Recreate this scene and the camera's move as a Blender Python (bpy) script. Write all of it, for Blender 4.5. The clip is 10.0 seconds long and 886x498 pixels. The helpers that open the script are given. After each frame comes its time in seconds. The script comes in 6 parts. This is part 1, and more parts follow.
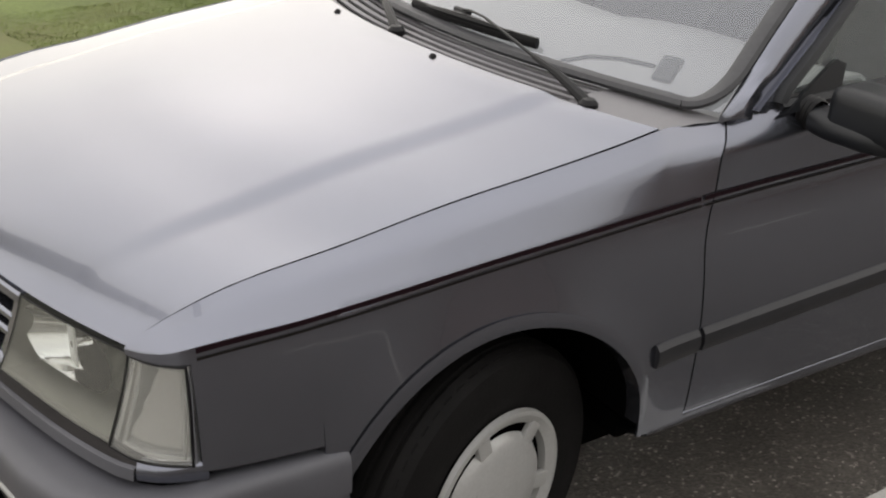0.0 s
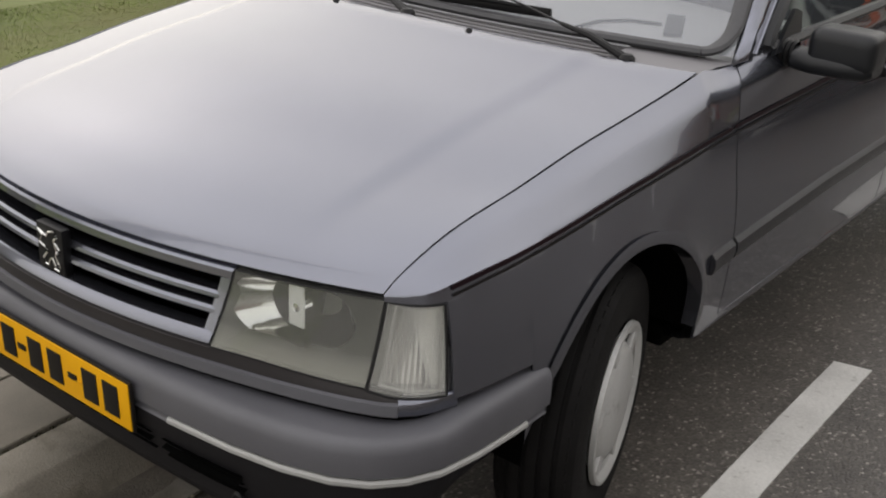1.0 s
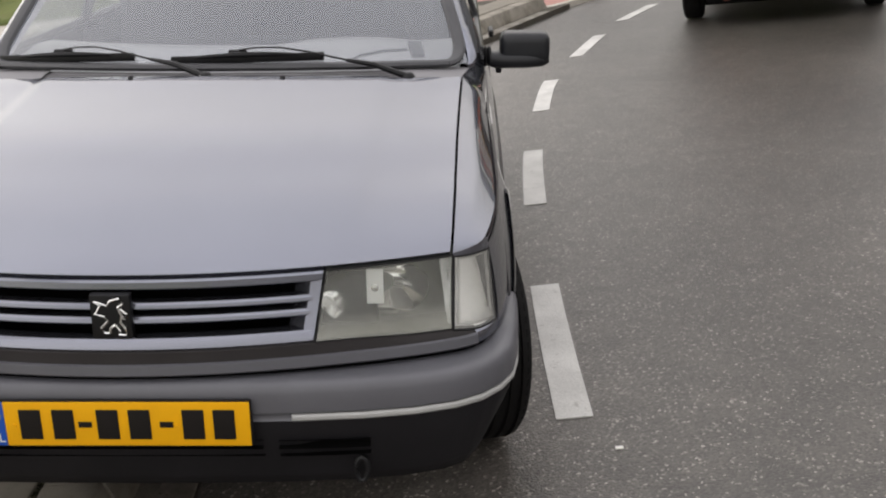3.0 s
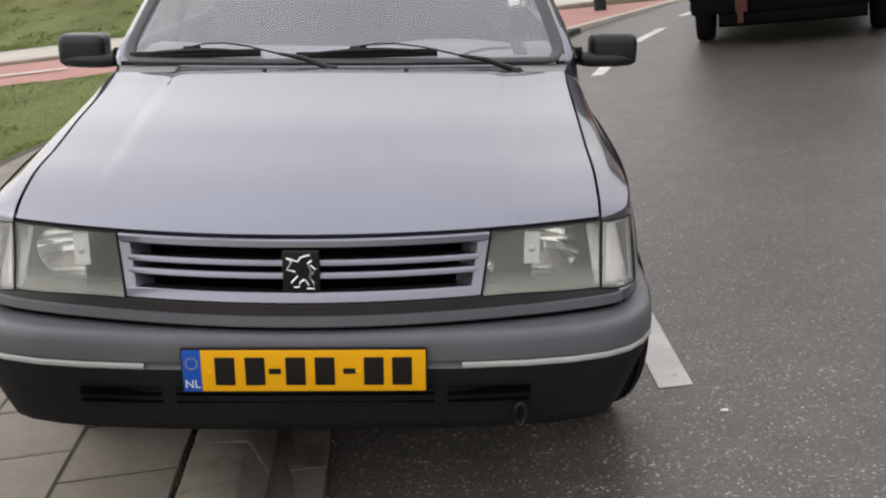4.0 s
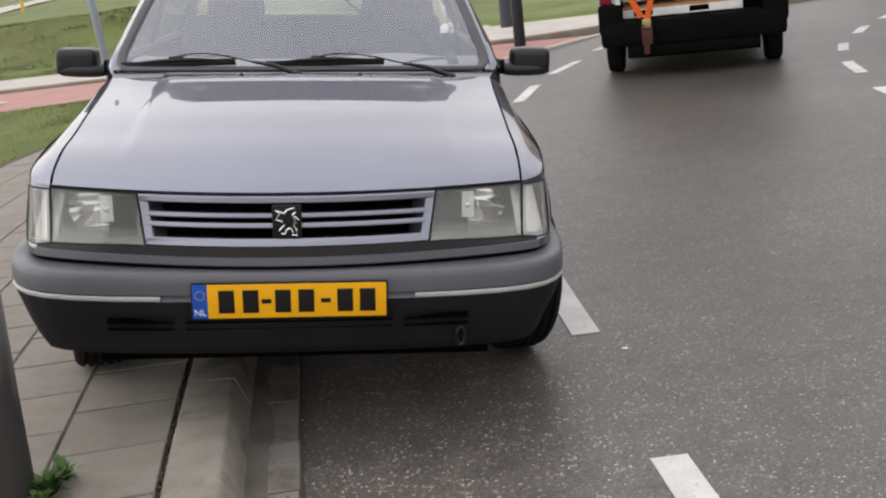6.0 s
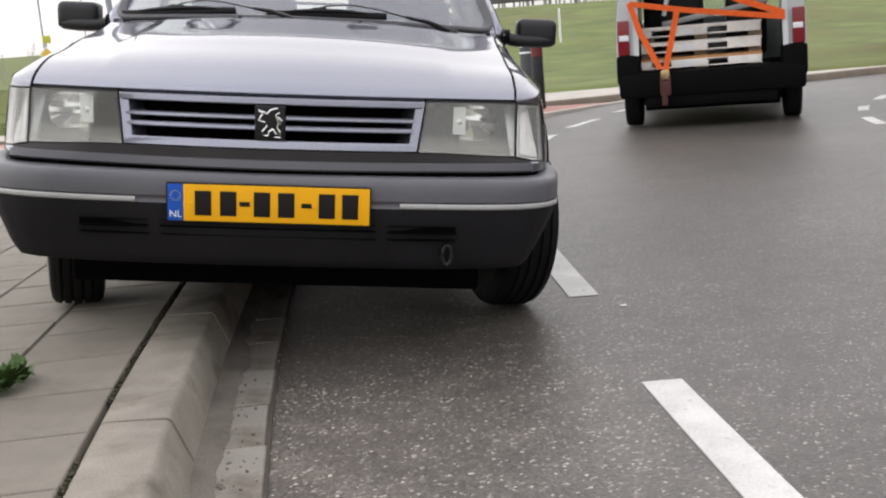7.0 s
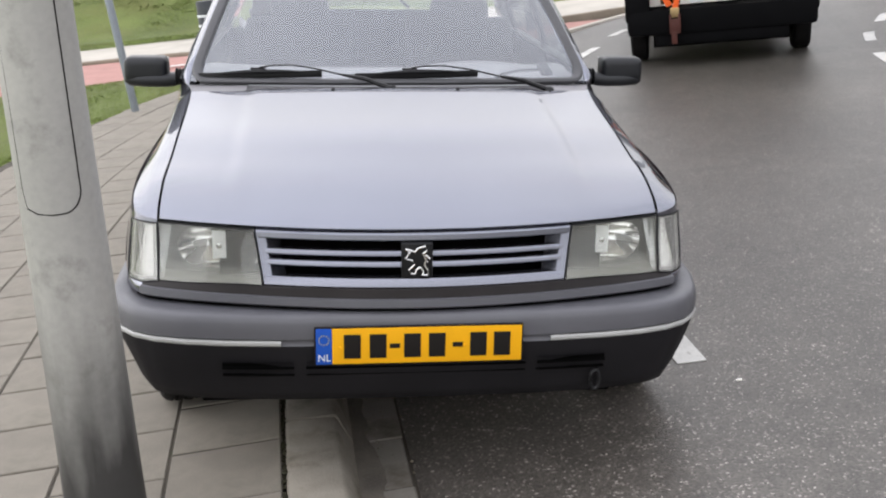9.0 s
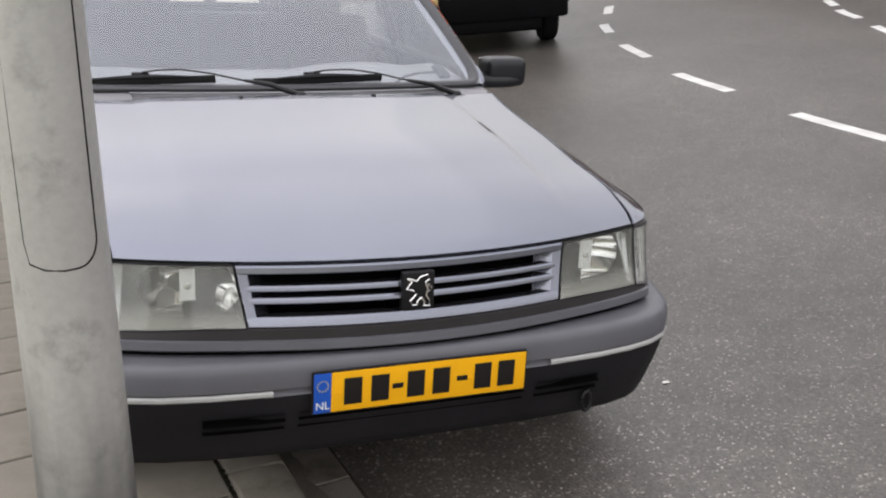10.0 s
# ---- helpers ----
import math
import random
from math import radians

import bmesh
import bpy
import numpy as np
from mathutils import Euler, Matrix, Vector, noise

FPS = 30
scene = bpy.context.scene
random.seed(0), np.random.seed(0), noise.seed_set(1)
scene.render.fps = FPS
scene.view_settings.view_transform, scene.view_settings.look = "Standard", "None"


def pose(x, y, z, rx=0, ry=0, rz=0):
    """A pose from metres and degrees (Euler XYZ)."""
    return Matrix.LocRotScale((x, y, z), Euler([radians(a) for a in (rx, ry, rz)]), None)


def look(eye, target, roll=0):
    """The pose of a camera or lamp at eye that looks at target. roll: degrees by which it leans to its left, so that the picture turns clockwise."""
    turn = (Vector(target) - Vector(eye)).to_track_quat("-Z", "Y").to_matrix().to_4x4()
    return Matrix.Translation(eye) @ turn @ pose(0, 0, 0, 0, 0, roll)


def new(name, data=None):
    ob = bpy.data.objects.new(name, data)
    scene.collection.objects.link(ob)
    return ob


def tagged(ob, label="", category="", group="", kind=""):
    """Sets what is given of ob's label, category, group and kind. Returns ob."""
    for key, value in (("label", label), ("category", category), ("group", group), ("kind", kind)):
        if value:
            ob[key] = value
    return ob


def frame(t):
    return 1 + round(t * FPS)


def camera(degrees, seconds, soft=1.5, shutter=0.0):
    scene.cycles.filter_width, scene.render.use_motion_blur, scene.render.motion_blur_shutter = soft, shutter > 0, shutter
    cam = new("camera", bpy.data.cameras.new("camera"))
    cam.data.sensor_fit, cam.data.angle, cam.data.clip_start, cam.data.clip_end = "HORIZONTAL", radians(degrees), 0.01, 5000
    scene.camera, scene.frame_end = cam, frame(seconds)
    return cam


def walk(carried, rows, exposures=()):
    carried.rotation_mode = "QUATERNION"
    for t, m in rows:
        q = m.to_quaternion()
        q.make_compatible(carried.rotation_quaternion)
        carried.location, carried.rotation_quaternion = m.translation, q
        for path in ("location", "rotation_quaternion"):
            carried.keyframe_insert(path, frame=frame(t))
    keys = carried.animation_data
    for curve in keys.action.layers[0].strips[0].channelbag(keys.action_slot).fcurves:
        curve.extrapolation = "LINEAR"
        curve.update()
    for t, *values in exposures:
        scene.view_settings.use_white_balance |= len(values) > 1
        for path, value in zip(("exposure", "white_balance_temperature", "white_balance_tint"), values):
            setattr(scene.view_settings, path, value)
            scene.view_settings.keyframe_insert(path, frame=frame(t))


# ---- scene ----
cam = camera(43.6, 10.0, 2.1)
PATH = [
    (0, (2.132, -0.163, 1.361), (0.532, 0.824, 0.677), -1.3),
    (0.5, (1.997, -0.585, 1.374), (0.58, 0.65, 0.692), -3.5),
    (1, (1.772, -0.957, 1.354), (0.563, 0.482, 0.67), -2.5),
    (1.5, (1.534, -1.295, 1.367), (0.511, 0.284, 0.689), -3.9),
    (2, (1.328, -1.587, 1.39), (0.657, 0.162, 0.69), -4.3),
    (2.2, (1.212, -1.638, 1.384), (0.633, 0.162, 0.731), -5.5),
    (3.3, (0.669, -1.989, 1.434), (0.607, -0.088, 0.816), -7.2),
    (3.5, (0.584, -2.021, 1.426), (0.49, -0.104, 0.861), -7.5),
    (4, (0.421, -2.177, 1.403), (0.336, -0.268, 0.812), -7.0),
    (4.5, (0.391, -2.396, 1.448), (0.461, -0.469, 0.918), -6.7),
    (5, (0.449, -2.595, 1.455), (0.413, -0.664, 0.935), -10.1),
    (5.5, (0.41, -2.789, 1.455), (0.454, -0.854, 0.95), -9.9),
    (6, (0.338, -2.859, 1.376), (0.396, -0.932, 0.842), -6.6),
    (6.2, (0.317, -2.847, 1.269), (0.371, -0.933, 0.692), -5.1),
    (7.3, (0.396, -2.848, 0.786), (0.433, -0.868, 0.49), -4.7),
    (7.5, (0.388, -2.85, 0.775), (0.416, -0.871, 0.484), -4.5),
    (8, (0.35, -2.857, 0.964), (0.375, -0.932, 0.423), 0.2),
    (8.3, (0.255, -2.835, 1.237), (0.263, -0.974, 0.506), -2.3),
    (8.5, (0.181, -2.797, 1.351), (0.197, -0.93, 0.635), -4.2),
    (9, (-0.043, -2.597, 1.527), (0.051, -0.686, 0.944), -6.2),
    (9.5, (-0.335, -2.435, 1.554), (0.037, -0.566, 0.949), -4.8),
    (10, (-0.711, -2.195, 1.609), (-0.075, -0.415, 0.955), -3.8),
]
walk(cam, [(t, look(eye, target, roll)) for t, eye, target, roll in PATH], [(0.0, -0.1, 7150, 9), (0.5, -0.15, 7150, 9.5), (1.5, -0.26, 7000, 10.5), (2.0, -0.24, 7000, 11.5), (3.5, -0.02, 6900, 11), (5.5, -0.02, 6750, 12.5), (7.5, 0.35, 6700, 12), (8.0, 0.55, 6850, 13.5), (8.5, 0.5, 6600, 10), (9.0, 0.35, 6550, 11), (10.0, 0.22, 6700, 11)])

# ---- world and light ----
world = bpy.data.worlds.new("overcast_sky")
scene.world = world
world.use_nodes = True
wn, wl = world.node_tree.nodes, world.node_tree.links
sky = wn.new("ShaderNodeTexSky")
sky.sky_type = "NISHITA"
sky.sun_disc = False
sky.sun_elevation, sky.sun_rotation = radians(38), radians(288)
sky.dust_density, sky.air_density = 2.0, 1.0
grey = wn.new("ShaderNodeHueSaturation")
grey.inputs["Saturation"].default_value = 0.3
wl.new(sky.outputs["Color"], grey.inputs["Color"])
blue_part, cloud_part, whole = wn["Background"], wn.new("ShaderNodeBackground"), wn.new("ShaderNodeAddShader")
wl.new(grey.outputs["Color"], blue_part.inputs["Color"])
blue_part.inputs["Strength"].default_value = 0.05
# an even layer of cloud, softly mottled
coords, cloud, cramp = wn.new("ShaderNodeTexCoord"), wn.new("ShaderNodeTexNoise"), wn.new("ShaderNodeValToRGB")
cloud.inputs["Scale"].default_value, cloud.inputs["Detail"].default_value = 1.9, 2.5
wl.new(coords.outputs["Generated"], cloud.inputs["Vector"])
cramp.color_ramp.interpolation = "EASE"
cramp.color_ramp.elements[0].position, cramp.color_ramp.elements[1].position = 0.2, 0.8
cramp.color_ramp.elements[0].color, cramp.color_ramp.elements[1].color = (0.88, 0.89, 0.92, 1), (1.0, 1.0, 1.01, 1)
wl.new(cloud.outputs["Fac"], cramp.inputs["Fac"])
# an overcast sky: brightest overhead and round the hidden sun
SUN_WAY = Vector((-0.75, 0.25, 0.62)).normalized()
split, glow, lift, total = wn.new("ShaderNodeSeparateXYZ"), wn.new("ShaderNodeVectorMath"), wn.new("ShaderNodeMapRange"), wn.new("ShaderNodeMath")
wl.new(coords.outputs["Generated"], split.inputs[0])
lift.interpolation_type = "SMOOTHSTEP"
lift.inputs["From Min"].default_value, lift.inputs["From Max"].default_value = -0.05, 0.42
lift.inputs["To Min"].default_value, lift.inputs["To Max"].default_value = 0.45, 1.06
wl.new(split.outputs["Z"], lift.inputs["Value"])
glow.operation = "DOT_PRODUCT"
glow.inputs[1].default_value = SUN_WAY
wl.new(coords.outputs["Generated"], glow.inputs[0])
halo = wn.new("ShaderNodeMapRange")
halo.interpolation_type = "SMOOTHSTEP"
halo.inputs["From Min"].default_value, halo.inputs["From Max"].default_value = -0.8, 1.0
halo.inputs["To Min"].default_value, halo.inputs["To Max"].default_value = 0.0, 0.40
wl.new(glow.outputs["Value"], halo.inputs["Value"])
total.operation = "ADD"
wl.new(lift.outputs["Result"], total.inputs[0])
wl.new(halo.outputs["Result"], total.inputs[1])
# thin cloud overhead lets some blue through
veil, tinted = wn.new("ShaderNodeMix"), wn.new("ShaderNodeMix")
veil.data_type = tinted.data_type = "RGBA"
tinted.blend_type = "MULTIPLY"
tinted.inputs["Factor"].default_value = 1.0
wl.new(split.outputs["Z"], veil.inputs["Factor"])
veil.inputs["A"].default_value, veil.inputs["B"].default_value = (1.0, 0.99, 0.97, 1), (0.96, 0.98, 1.05, 1)
wl.new(cramp.outputs["Color"], tinted.inputs["A"])
wl.new(veil.outputs["Result"], tinted.inputs["B"])
wl.new(tinted.outputs["Result"], cloud_part.inputs["Color"])
wl.new(total.outputs[0], cloud_part.inputs["Strength"])
wl.new(blue_part.outputs["Background"], whole.inputs[0])
wl.new(cloud_part.outputs["Background"], whole.inputs[1])
wl.new(whole.outputs["Shader"], wn["World Output"].inputs["Surface"])

sun = new("sun", bpy.data.lights.new("sun", "SUN"))
sun.data.energy, sun.data.angle, sun.data.color = 0.5, radians(165), (1.0, 0.97, 0.93)
sun.matrix_world = look(SUN_WAY * 30, (0, 0, 0))


# ---- materials ----
def nodes_of(name):
    m = bpy.data.materials.new(name)
    m.use_nodes = True
    return m, m.node_tree.nodes, m.node_tree.links, m.node_tree.nodes["Principled BSDF"]


def mat(name, color, rough=0.6, metal=0.0, var=0.15, scale=8.0, fine=120.0, bump=0.0, coat=0.0, each=0.0, stain=None, stain_scale=1.3, stain_at=0.58, spec=0.5):
    """Two scales of variation, fine relief, and optional stains; each: variation from object to object."""
    m, n, l, p = nodes_of(name)
    tc = n.new("ShaderNodeTexCoord")
    a, b = n.new("ShaderNodeTexNoise"), n.new("ShaderNodeTexNoise")
    a.inputs["Scale"].default_value, a.inputs["Detail"].default_value = scale, 4.0
    b.inputs["Scale"].default_value, b.inputs["Detail"].default_value = fine, 3.0
    l.new(tc.outputs["Object"], a.inputs["Vector"])
    l.new(tc.outputs["Object"], b.inputs["Vector"])
    add = n.new("ShaderNodeMath")
    add.operation = "MULTIPLY_ADD"
    l.new(b.outputs["Fac"], add.inputs[0])
    add.inputs[1].default_value = 0.6
    l.new(a.outputs["Fac"], add.inputs[2])
    top = add.outputs[0]
    if each:
        info = n.new("ShaderNodeObjectInfo")
        e = n.new("ShaderNodeMath")
        e.operation = "MULTIPLY_ADD"
        l.new(info.outputs["Random"], e.inputs[0])
        e.inputs[1].default_value = each
        l.new(top, e.inputs[2])
        top = e.outputs[0]
    ramp = n.new("ShaderNodeValToRGB")
    lo, hi = ramp.color_ramp.elements
    lo.position, hi.position = 0.45, 1.15 if not each else 1.15 + each
    hi.position = min(hi.position, 1.0)
    lo.color = (*[c * (1 - var) for c in color], 1)
    hi.color = (*[min(c * (1 + var), 1) for c in color], 1)
    l.new(top, ramp.inputs["Fac"])
    out = ramp.outputs["Color"]
    if stain:
        s = n.new("ShaderNodeTexNoise")
        s.inputs["Scale"].default_value, s.inputs["Detail"].default_value, s.inputs["Roughness"].default_value = stain_scale, 6.0, 0.65
        l.new(tc.outputs["Object"], s.inputs["Vector"])
        sr = n.new("ShaderNodeValToRGB")
        sr.color_ramp.elements[0].position, sr.color_ramp.elements[1].position = stain_at, stain_at + 0.16
        l.new(s.outputs["Fac"], sr.inputs["Fac"])
        mx = n.new("ShaderNodeMix")
        mx.data_type = "RGBA"
        l.new(sr.outputs["Color"], mx.inputs["Factor"])
        l.new(out, mx.inputs["A"])
        mx.inputs["B"].default_value = (*stain, 1)
        out = mx.outputs["Result"]
    l.new(out, p.inputs["Base Color"])
    p.inputs["Roughness"].default_value, p.inputs["Metallic"].default_value = rough, metal
    p.inputs["Coat Weight"].default_value, p.inputs["Coat Roughness"].default_value = coat, 0.04
    p.inputs["Specular IOR Level"].default_value = spec
    if bump:
        bp = n.new("ShaderNodeBump")
        bp.inputs["Strength"].default_value, bp.inputs["Distance"].default_value = min(bump, 1.0), 0.004
        l.new(b.outputs["Fac"], bp.inputs["Height"])
        l.new(bp.outputs["Normal"], p.inputs["Normal"])
    return m


def asphalt_material():
    m, n, l, p = nodes_of("asphalt")
    tc = n.new("ShaderNodeTexCoord")
    v = n.new("ShaderNodeTexVoronoi")
    v.inputs["Scale"].default_value = 145.0
    l.new(tc.outputs["Object"], v.inputs["Vector"])
    bw = n.new("ShaderNodeRGBToBW")
    l.new(v.outputs["Color"], bw.inputs["Color"])
    stone = n.new("ShaderNodeValToRGB")
    el = stone.color_ramp.elements
    el[0].position, el[0].color = 0.15, (0.062, 0.055, 0.048, 1)
    el[1].position, el[1].color = 0.95, (0.46, 0.43, 0.39, 1)
    el.new(0.8).color = (0.130, 0.118, 0.105, 1)
    mid = el.new(0.55)
    mid.color = (0.099, 0.089, 0.079, 1)
    l.new(bw.outputs["Val"], stone.inputs["Fac"])
    big = n.new("ShaderNodeTexNoise")
    big.inputs["Scale"].default_value, big.inputs["Detail"].default_value = 0.9, 5.0
    l.new(tc.outputs["Object"], big.inputs["Vector"])
    br = n.new("ShaderNodeValToRGB")
    br.color_ramp.elements[0].position, br.color_ramp.elements[1].position = 0.3, 0.72
    br.color_ramp.elements[0].color, br.color_ramp.elements[1].color = (0.72, 0.71, 0.7, 1), (1.15, 1.14, 1.12, 1)
    l.new(big.outputs["Fac"], br.inputs["Fac"])
    mid_n, mid_r, mid_m = n.new("ShaderNodeTexNoise"), n.new("ShaderNodeMapRange"), n.new("ShaderNodeMix")
    mid_n.inputs["Scale"].default_value, mid_n.inputs["Detail"].default_value = 7.0, 6.0
    l.new(tc.outputs["Object"], mid_n.inputs["Vector"])
    mid_r.inputs["From Min"].default_value, mid_r.inputs["From Max"].default_value = 0.3, 0.7
    mid_r.inputs["To Min"].default_value, mid_r.inputs["To Max"].default_value = 0.82, 1.2
    l.new(mid_n.outputs["Fac"], mid_r.inputs["Value"])
    mid_m.data_type, mid_m.blend_type = "RGBA", "MULTIPLY"
    mid_m.inputs["Factor"].default_value = 1.0
    l.new(stone.outputs["Color"], mid_m.inputs["A"])
    l.new(mid_r.outputs["Result"], mid_m.inputs["B"])
    mx = n.new("ShaderNodeMix")
    mx.data_type, mx.blend_type = "RGBA", "MULTIPLY"
    mx.inputs["Factor"].default_value = 1.0
    l.new(mid_m.outputs["Result"], mx.inputs["A"])
    l.new(br.outputs["Color"], mx.inputs["B"])
    # the asphalt is paler along the gutter and darker across the lane
    sp, wob, dust_or_tone, toned = n.new("ShaderNodeSeparateXYZ"), n.new("ShaderNodeMath"), n.new("ShaderNodeMapRange"), n.new("ShaderNodeMix")
    l.new(tc.outputs["Object"], sp.inputs[0])
    wob.operation = "MULTIPLY_ADD"
    l.new(big.outputs["Fac"], wob.inputs[0])
    wob.inputs[1].default_value = 0.9
    l.new(sp.outputs["X"], wob.inputs[2])
    dust_or_tone.interpolation_type = "SMOOTHSTEP"
    dust_or_tone.inputs["From Min"].default_value, dust_or_tone.inputs["From Max"].default_value = 0.5, 2.0
    dust_or_tone.inputs["To Min"].default_value, dust_or_tone.inputs["To Max"].default_value = 1.3, 0.69
    l.new(wob.outputs[0], dust_or_tone.inputs["Value"])
    toned.data_type, toned.blend_type = "RGBA", "MULTIPLY"
    toned.inputs["Factor"].default_value = 1.0
    l.new(mx.outputs["Result"], toned.inputs["A"])
    l.new(dust_or_tone.outputs["Result"], toned.inputs["B"])
    l.new(toned.outputs["Result"], p.inputs["Base Color"])
    p.inputs["Roughness"].default_value, p.inputs["Specular IOR Level"].default_value = 0.44, 0.6
    bp = n.new("ShaderNodeBump")
    bp.inputs["Strength"].default_value, bp.inputs["Distance"].default_value = 0.5, 0.003
    l.new(v.outputs["Distance"], bp.inputs["Height"])
    bp.invert = True
    l.new(bp.outputs["Normal"], p.inputs["Normal"])
    return m


def schlick(n, l, base=0.04):
    """Gloss that grows towards grazing view, the same from both sides."""
    lw, p5, sc = n.new("ShaderNodeLayerWeight"), n.new("ShaderNodeMath"), n.new("ShaderNodeMath")
    lw.inputs["Blend"].default_value = 0.5
    p5.operation, sc.operation = "POWER", "MULTIPLY_ADD"
    l.new(lw.outputs["Facing"], p5.inputs[0])
    p5.inputs[1].default_value = 5.0
    l.new(p5.outputs[0], sc.inputs[0])
    sc.inputs[1].default_value, sc.inputs[2].default_value = 1.0 - base, base
    return sc.outputs[0]


def glass_material(name, tint, gloss=0.02, dust_or_tone=0.0, base=0.04):
    """A thin pane: clear, with Fresnel gloss and an uneven film of dust."""
    m, n, l, p = nodes_of(name)
    n.remove(p)
    clear, shine, mix = n.new("ShaderNodeBsdfTransparent"), n.new("ShaderNodeBsdfGlossy"), n.new("ShaderNodeMixShader")
    clear.inputs["Color"].default_value = (*tint, 1)
    shine.inputs["Roughness"].default_value = gloss
    l.new(schlick(n, l, base), mix.inputs["Fac"])
    film, dim, tc, no, mr = n.new("ShaderNodeBsdfDiffuse"), n.new("ShaderNodeMixShader"), n.new("ShaderNodeTexCoord"), n.new("ShaderNodeTexNoise"), n.new("ShaderNodeMapRange")
    film.inputs["Color"].default_value = (0.43, 0.46, 0.53, 1)
    no.inputs["Scale"].default_value, no.inputs["Detail"].default_value = 3.0, 6.0
    l.new(tc.outputs["Object"], no.inputs["Vector"])
    mr.inputs["From Min"].default_value, mr.inputs["From Max"].default_value = 0.3, 0.75
    mr.inputs["To Min"].default_value, mr.inputs["To Max"].default_value = dust_or_tone * 0.9, dust_or_tone * 1.1
    l.new(no.outputs["Fac"], mr.inputs["Value"])
    l.new(mr.outputs["Result"], dim.inputs["Fac"])
    l.new(clear.outputs["BSDF"], dim.inputs[1])
    l.new(film.outputs["BSDF"], dim.inputs[2])
    l.new(dim.outputs["Shader"], mix.inputs[1])
    l.new(shine.outputs["BSDF"], mix.inputs[2])
    l.new(mix.outputs["Shader"], n["Material Output"].inputs["Surface"])
    return m


def lens_material(name, tint, stripes, cloudy, film=(0.84, 0.84, 0.80), foot=0.0, z0=0.5, z1=0.6):
    """Fluted, slightly clouded headlamp glass; stripes a metre; foot: how clouded its yellowed lower part is, from z1 down to z0."""
    m, n, l, p = nodes_of(name)
    tc, w, bp = n.new("ShaderNodeTexCoord"), n.new("ShaderNodeTexWave"), n.new("ShaderNodeBump")
    w.bands_direction = "X"
    w.inputs["Scale"].default_value = stripes
    l.new(tc.outputs["Object"], w.inputs["Vector"])
    bp.inputs["Strength"].default_value, bp.inputs["Distance"].default_value = 0.35, 0.002
    l.new(w.outputs["Fac"], bp.inputs["Height"])
    n.remove(p)
    clear, shine, haze = n.new("ShaderNodeBsdfTransparent"), n.new("ShaderNodeBsdfGlossy"), n.new("ShaderNodeBsdfDiffuse")
    mix, mix2 = n.new("ShaderNodeMixShader"), n.new("ShaderNodeMixShader")
    clear.inputs["Color"].default_value = (*tint, 1)
    haze.inputs["Color"].default_value = (*film, 1)
    shine.inputs["Roughness"].default_value = 0.06
    l.new(bp.outputs["Normal"], haze.inputs["Normal"])
    mix2.inputs["Fac"].default_value = cloudy
    if foot:
        sp, wob, at, grade, hue = n.new("ShaderNodeSeparateXYZ"), n.new("ShaderNodeTexNoise"), n.new("ShaderNodeMath"), n.new("ShaderNodeMapRange"), n.new("ShaderNodeMix")
        l.new(tc.outputs["Object"], sp.inputs[0])
        l.new(tc.outputs["Object"], wob.inputs["Vector"])
        wob.inputs["Scale"].default_value = 14.0
        at.operation = "MULTIPLY_ADD"
        l.new(wob.outputs["Fac"], at.inputs[0])
        at.inputs[1].default_value = 0.03
        l.new(sp.outputs["Z"], at.inputs[2])
        grade.inputs["From Min"].default_value, grade.inputs["From Max"].default_value = z0 + 0.015, z1 + 0.015
        grade.inputs["To Min"].default_value, grade.inputs["To Max"].default_value = foot, cloudy
        l.new(at.outputs[0], grade.inputs["Value"])
        l.new(grade.outputs["Result"], mix2.inputs["Fac"])
        hue.data_type = "RGBA"
        l.new(grade.outputs["Result"], hue.inputs["Factor"])
        hue.inputs["A"].default_value, hue.inputs["B"].default_value = (*film, 1), (0.36, 0.36, 0.27, 1)
        l.new(hue.outputs["Result"], haze.inputs["Color"])
    l.new(clear.outputs["BSDF"], mix2.inputs[1])
    l.new(haze.outputs["BSDF"], mix2.inputs[2])
    l.new(schlick(n, l), mix.inputs["Fac"])
    l.new(mix2.outputs["Shader"], mix.inputs[1])
    l.new(shine.outputs["BSDF"], mix.inputs[2])
    l.new(mix.outputs["Shader"], n["Material Output"].inputs["Surface"])
    return m


PAINT = mat("grey_metallic_paint", (0.206, 0.214, 0.254), 0.25, 0.93, 0.05, 3.0, 900.0, 0.0, 1.0)
PAINT.node_tree.nodes["Principled BSDF"].inputs["Specular Tint"].default_value = (0.55, 0.55, 0.57, 1)
PAINT.node_tree.nodes["Principled BSDF"].inputs["Coat IOR"].default_value = 1.5
PAINT.node_tree.nodes["Principled BSDF"].inputs["Coat Roughness"].default_value = 0.02
SCUTTLE = mat("matt_scuttle_plastic", (0.20, 0.195, 0.205), 0.55, 0.0, 0.1, 6.0, 300.0, 0.05)
PLASTIC = mat("grey_bumper_plastic", (0.10, 0.10, 0.112), 0.42, 0.0, 0.12, 6.0, 500.0, 0.12)
DARK_PLASTIC = mat("dark_grey_plastic", (0.012, 0.013, 0.0155), 0.38, 0.0, 0.2, 9.0, 400.0, 0.12, spec=0.42)
# bumper plastic darkened in colour for the shade low on the bumper
VALANCE = mat("shaded_bumper_plastic", (0.015, 0.0142, 0.016), 0.6, 0.0, 0.25, 5.0, 300.0, 0.15, spec=0.12)
MOULDING = mat("dark_grey_moulding", (0.024, 0.024, 0.028), 0.35, 0.0, 0.15, 7.0, 400.0, 0.1)
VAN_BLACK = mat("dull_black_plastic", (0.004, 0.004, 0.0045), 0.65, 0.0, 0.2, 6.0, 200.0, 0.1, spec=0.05)
